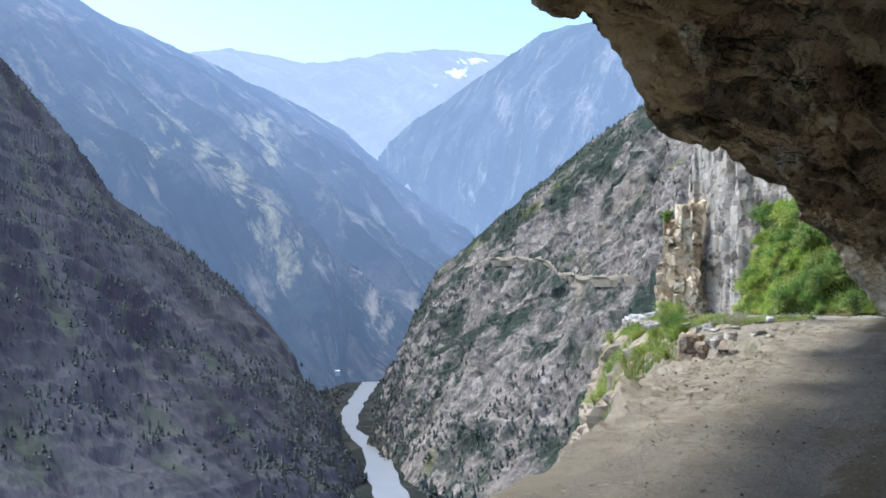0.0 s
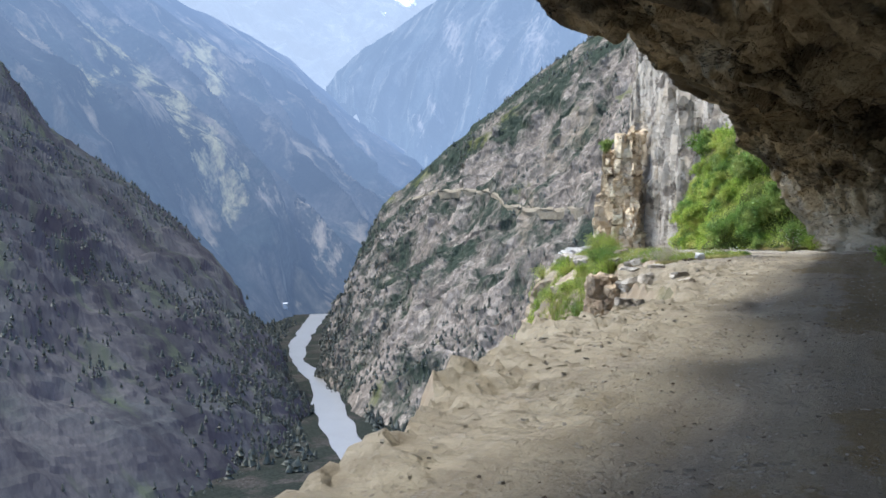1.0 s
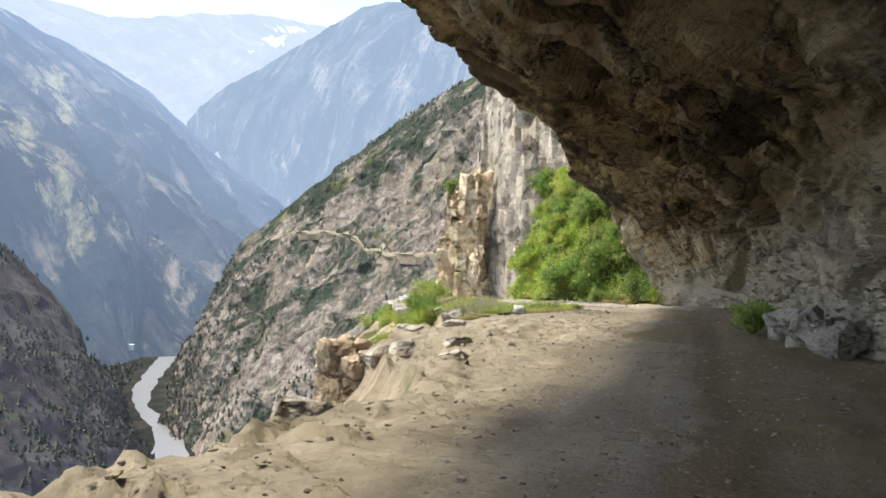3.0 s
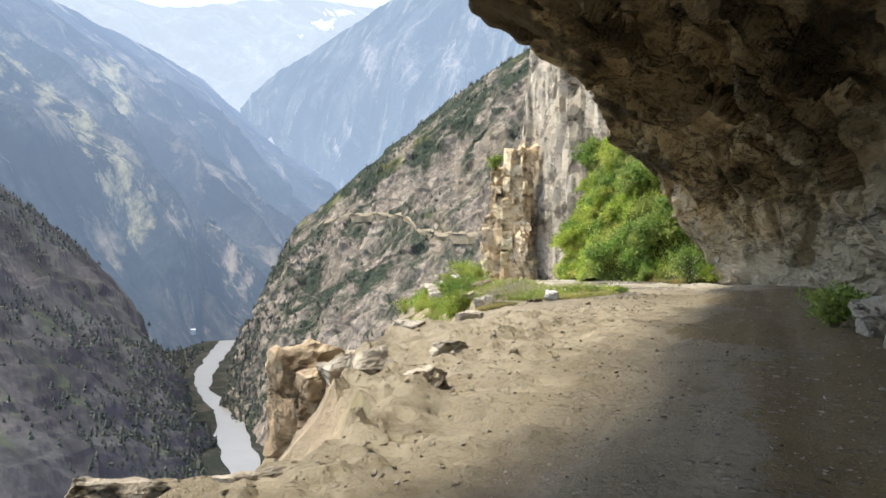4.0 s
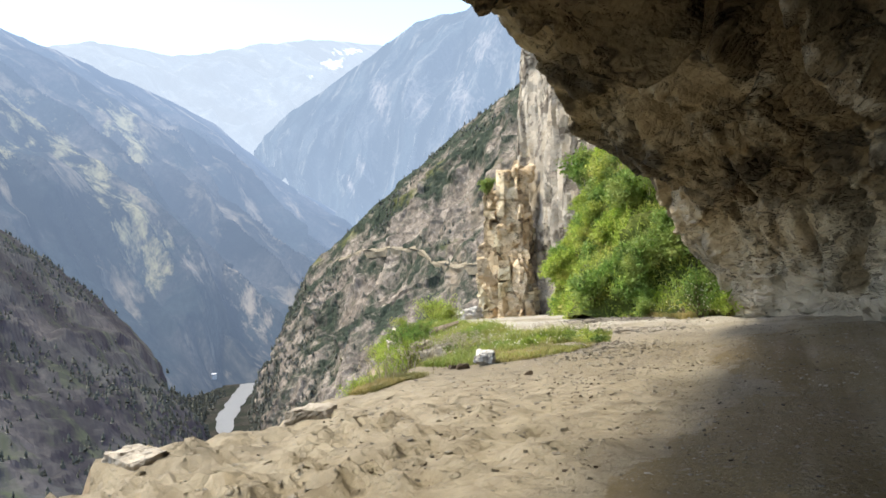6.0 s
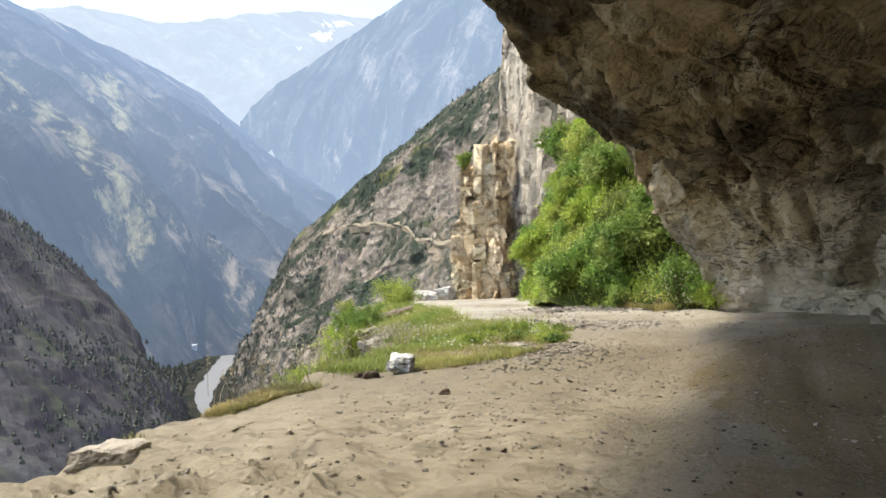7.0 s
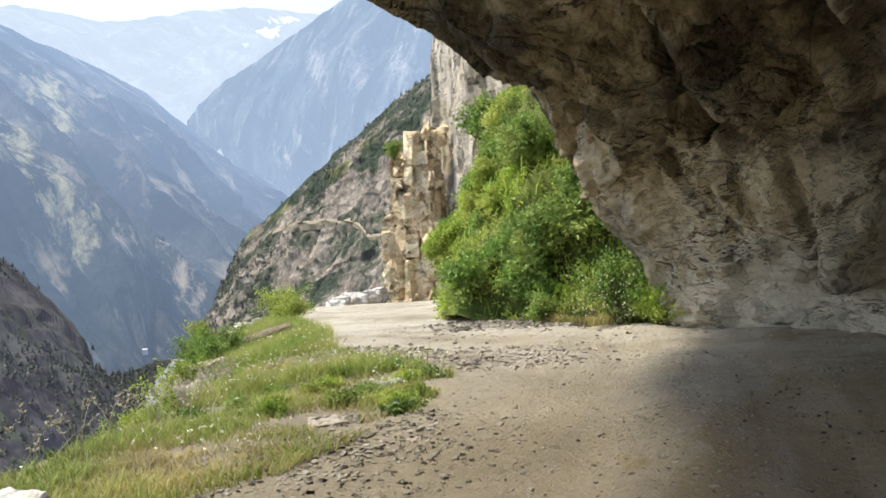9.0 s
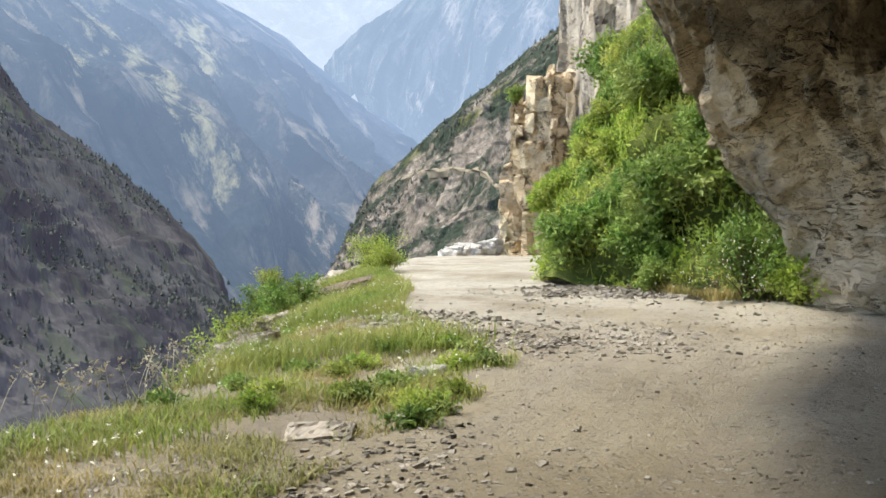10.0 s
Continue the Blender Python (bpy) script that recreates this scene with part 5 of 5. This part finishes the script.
fx = np.stack([rng.normal(-1.9, 0.5, 150), rng.normal(45.1, 0.3, 150), rng.uniform(0.3, 1.1, 150)], -1)
cen = np.concatenate([cen, fx])
tri = leaf_cloud(np.repeat(cen, 5, 0), np.tile([0, 0, 1.0], (len(cen) * 5, 1)), 0.018, 643, M_PETAL, "wild_flowers", 1.3)
tagged(new("wild_flowers", tri), "small white wild flowers in the verge", "flowers", kind="stuff")

# leafy weeds standing among the verge grass
weeds = [shrub("verge_weed", pose(-5.2, 37.6, ground_z(-5.2, 37.6) - 0.02), 0.24, 0.11, 671, M_LEAF2, "low leafy green weed in the verge grass", 420, 0.04, "weeds in the verge", 16),
         shrub("verge_weed", pose(-6.0, 39.2, ground_z(-6.0, 39.2) - 0.02), 0.2, 0.13, 677, M_LEAF, "low light green weed in the verge grass", 420, 0.035, "weeds in the verge", 16)]
wx, wy, wz = verge_spots(80, 36.5, 50, 681, 0.6, 0.12)
for a in range(len(wx)):
    copy_thing(weeds[int(rng.integers(2))], pose(wx[a], wy[a], wz[a] - 0.02, 0, 0, rng.uniform(0, 360)))

# grass on the slope just below the verge
ri = np.flatnonzero((ys > 23.2) & (ys < 64))
gi, gj = rng.choice(ri, 60000), rng.integers(3, 26, 60000)
p = drop[gi, gj] + rng.normal(0, 0.08, (60000, 3))
ok = fbm(p * 0.5, 3, 661) + rng.normal(0, 0.15, 60000) > -0.25
ok &= (p[:, 1] > 46) | ((p[:, 1] > 26) & (gj > 10))
p = p[ok]
blades("slope_grass", p[:, 0], p[:, 1], p[:, 2], 0.45, 662, M_GRASS2, "long green grass on the slope below the verge", 0.016, 0.9)

# a small house by the river
house = thing("house", pose(-632, 876, -90, 0, 0, 30), "tiny white house beside the river far below", "house")
bm = bmesh.new()
bmesh.ops.create_cube(bm, size=1.0, matrix=Matrix.Translation((0, 0, 3)) @ Matrix.Diagonal((5, 4, 6, 1)))
me = bpy.data.meshes.new("wall")
bm.to_mesh(me)
bm.free()
me.materials.append(Mat("white_wall").colour((0.75, 0.75, 0.73)).m)
part("wall", me, house)
rv = [(-2.9, -2.4, 5.9), (2.9, -2.4, 5.9), (2.9, 0, 7.2), (-2.9, 0, 7.2), (-2.9, 2.4, 5.9), (2.9, 2.4, 5.9), (-2.9, -2.4, 5.7), (2.9, -2.4, 5.7), (2.9, 2.4, 5.7), (-2.9, 2.4, 5.7)]
part("roof", mesh_of("roof", np.array(rv), np.array([(0, 1, 2, 3), (3, 2, 5, 4), (0, 6, 7, 1), (4, 5, 8, 9)]), Mat("tin_roof", 0.5).colour((0.5, 0.52, 0.55)).m), house)
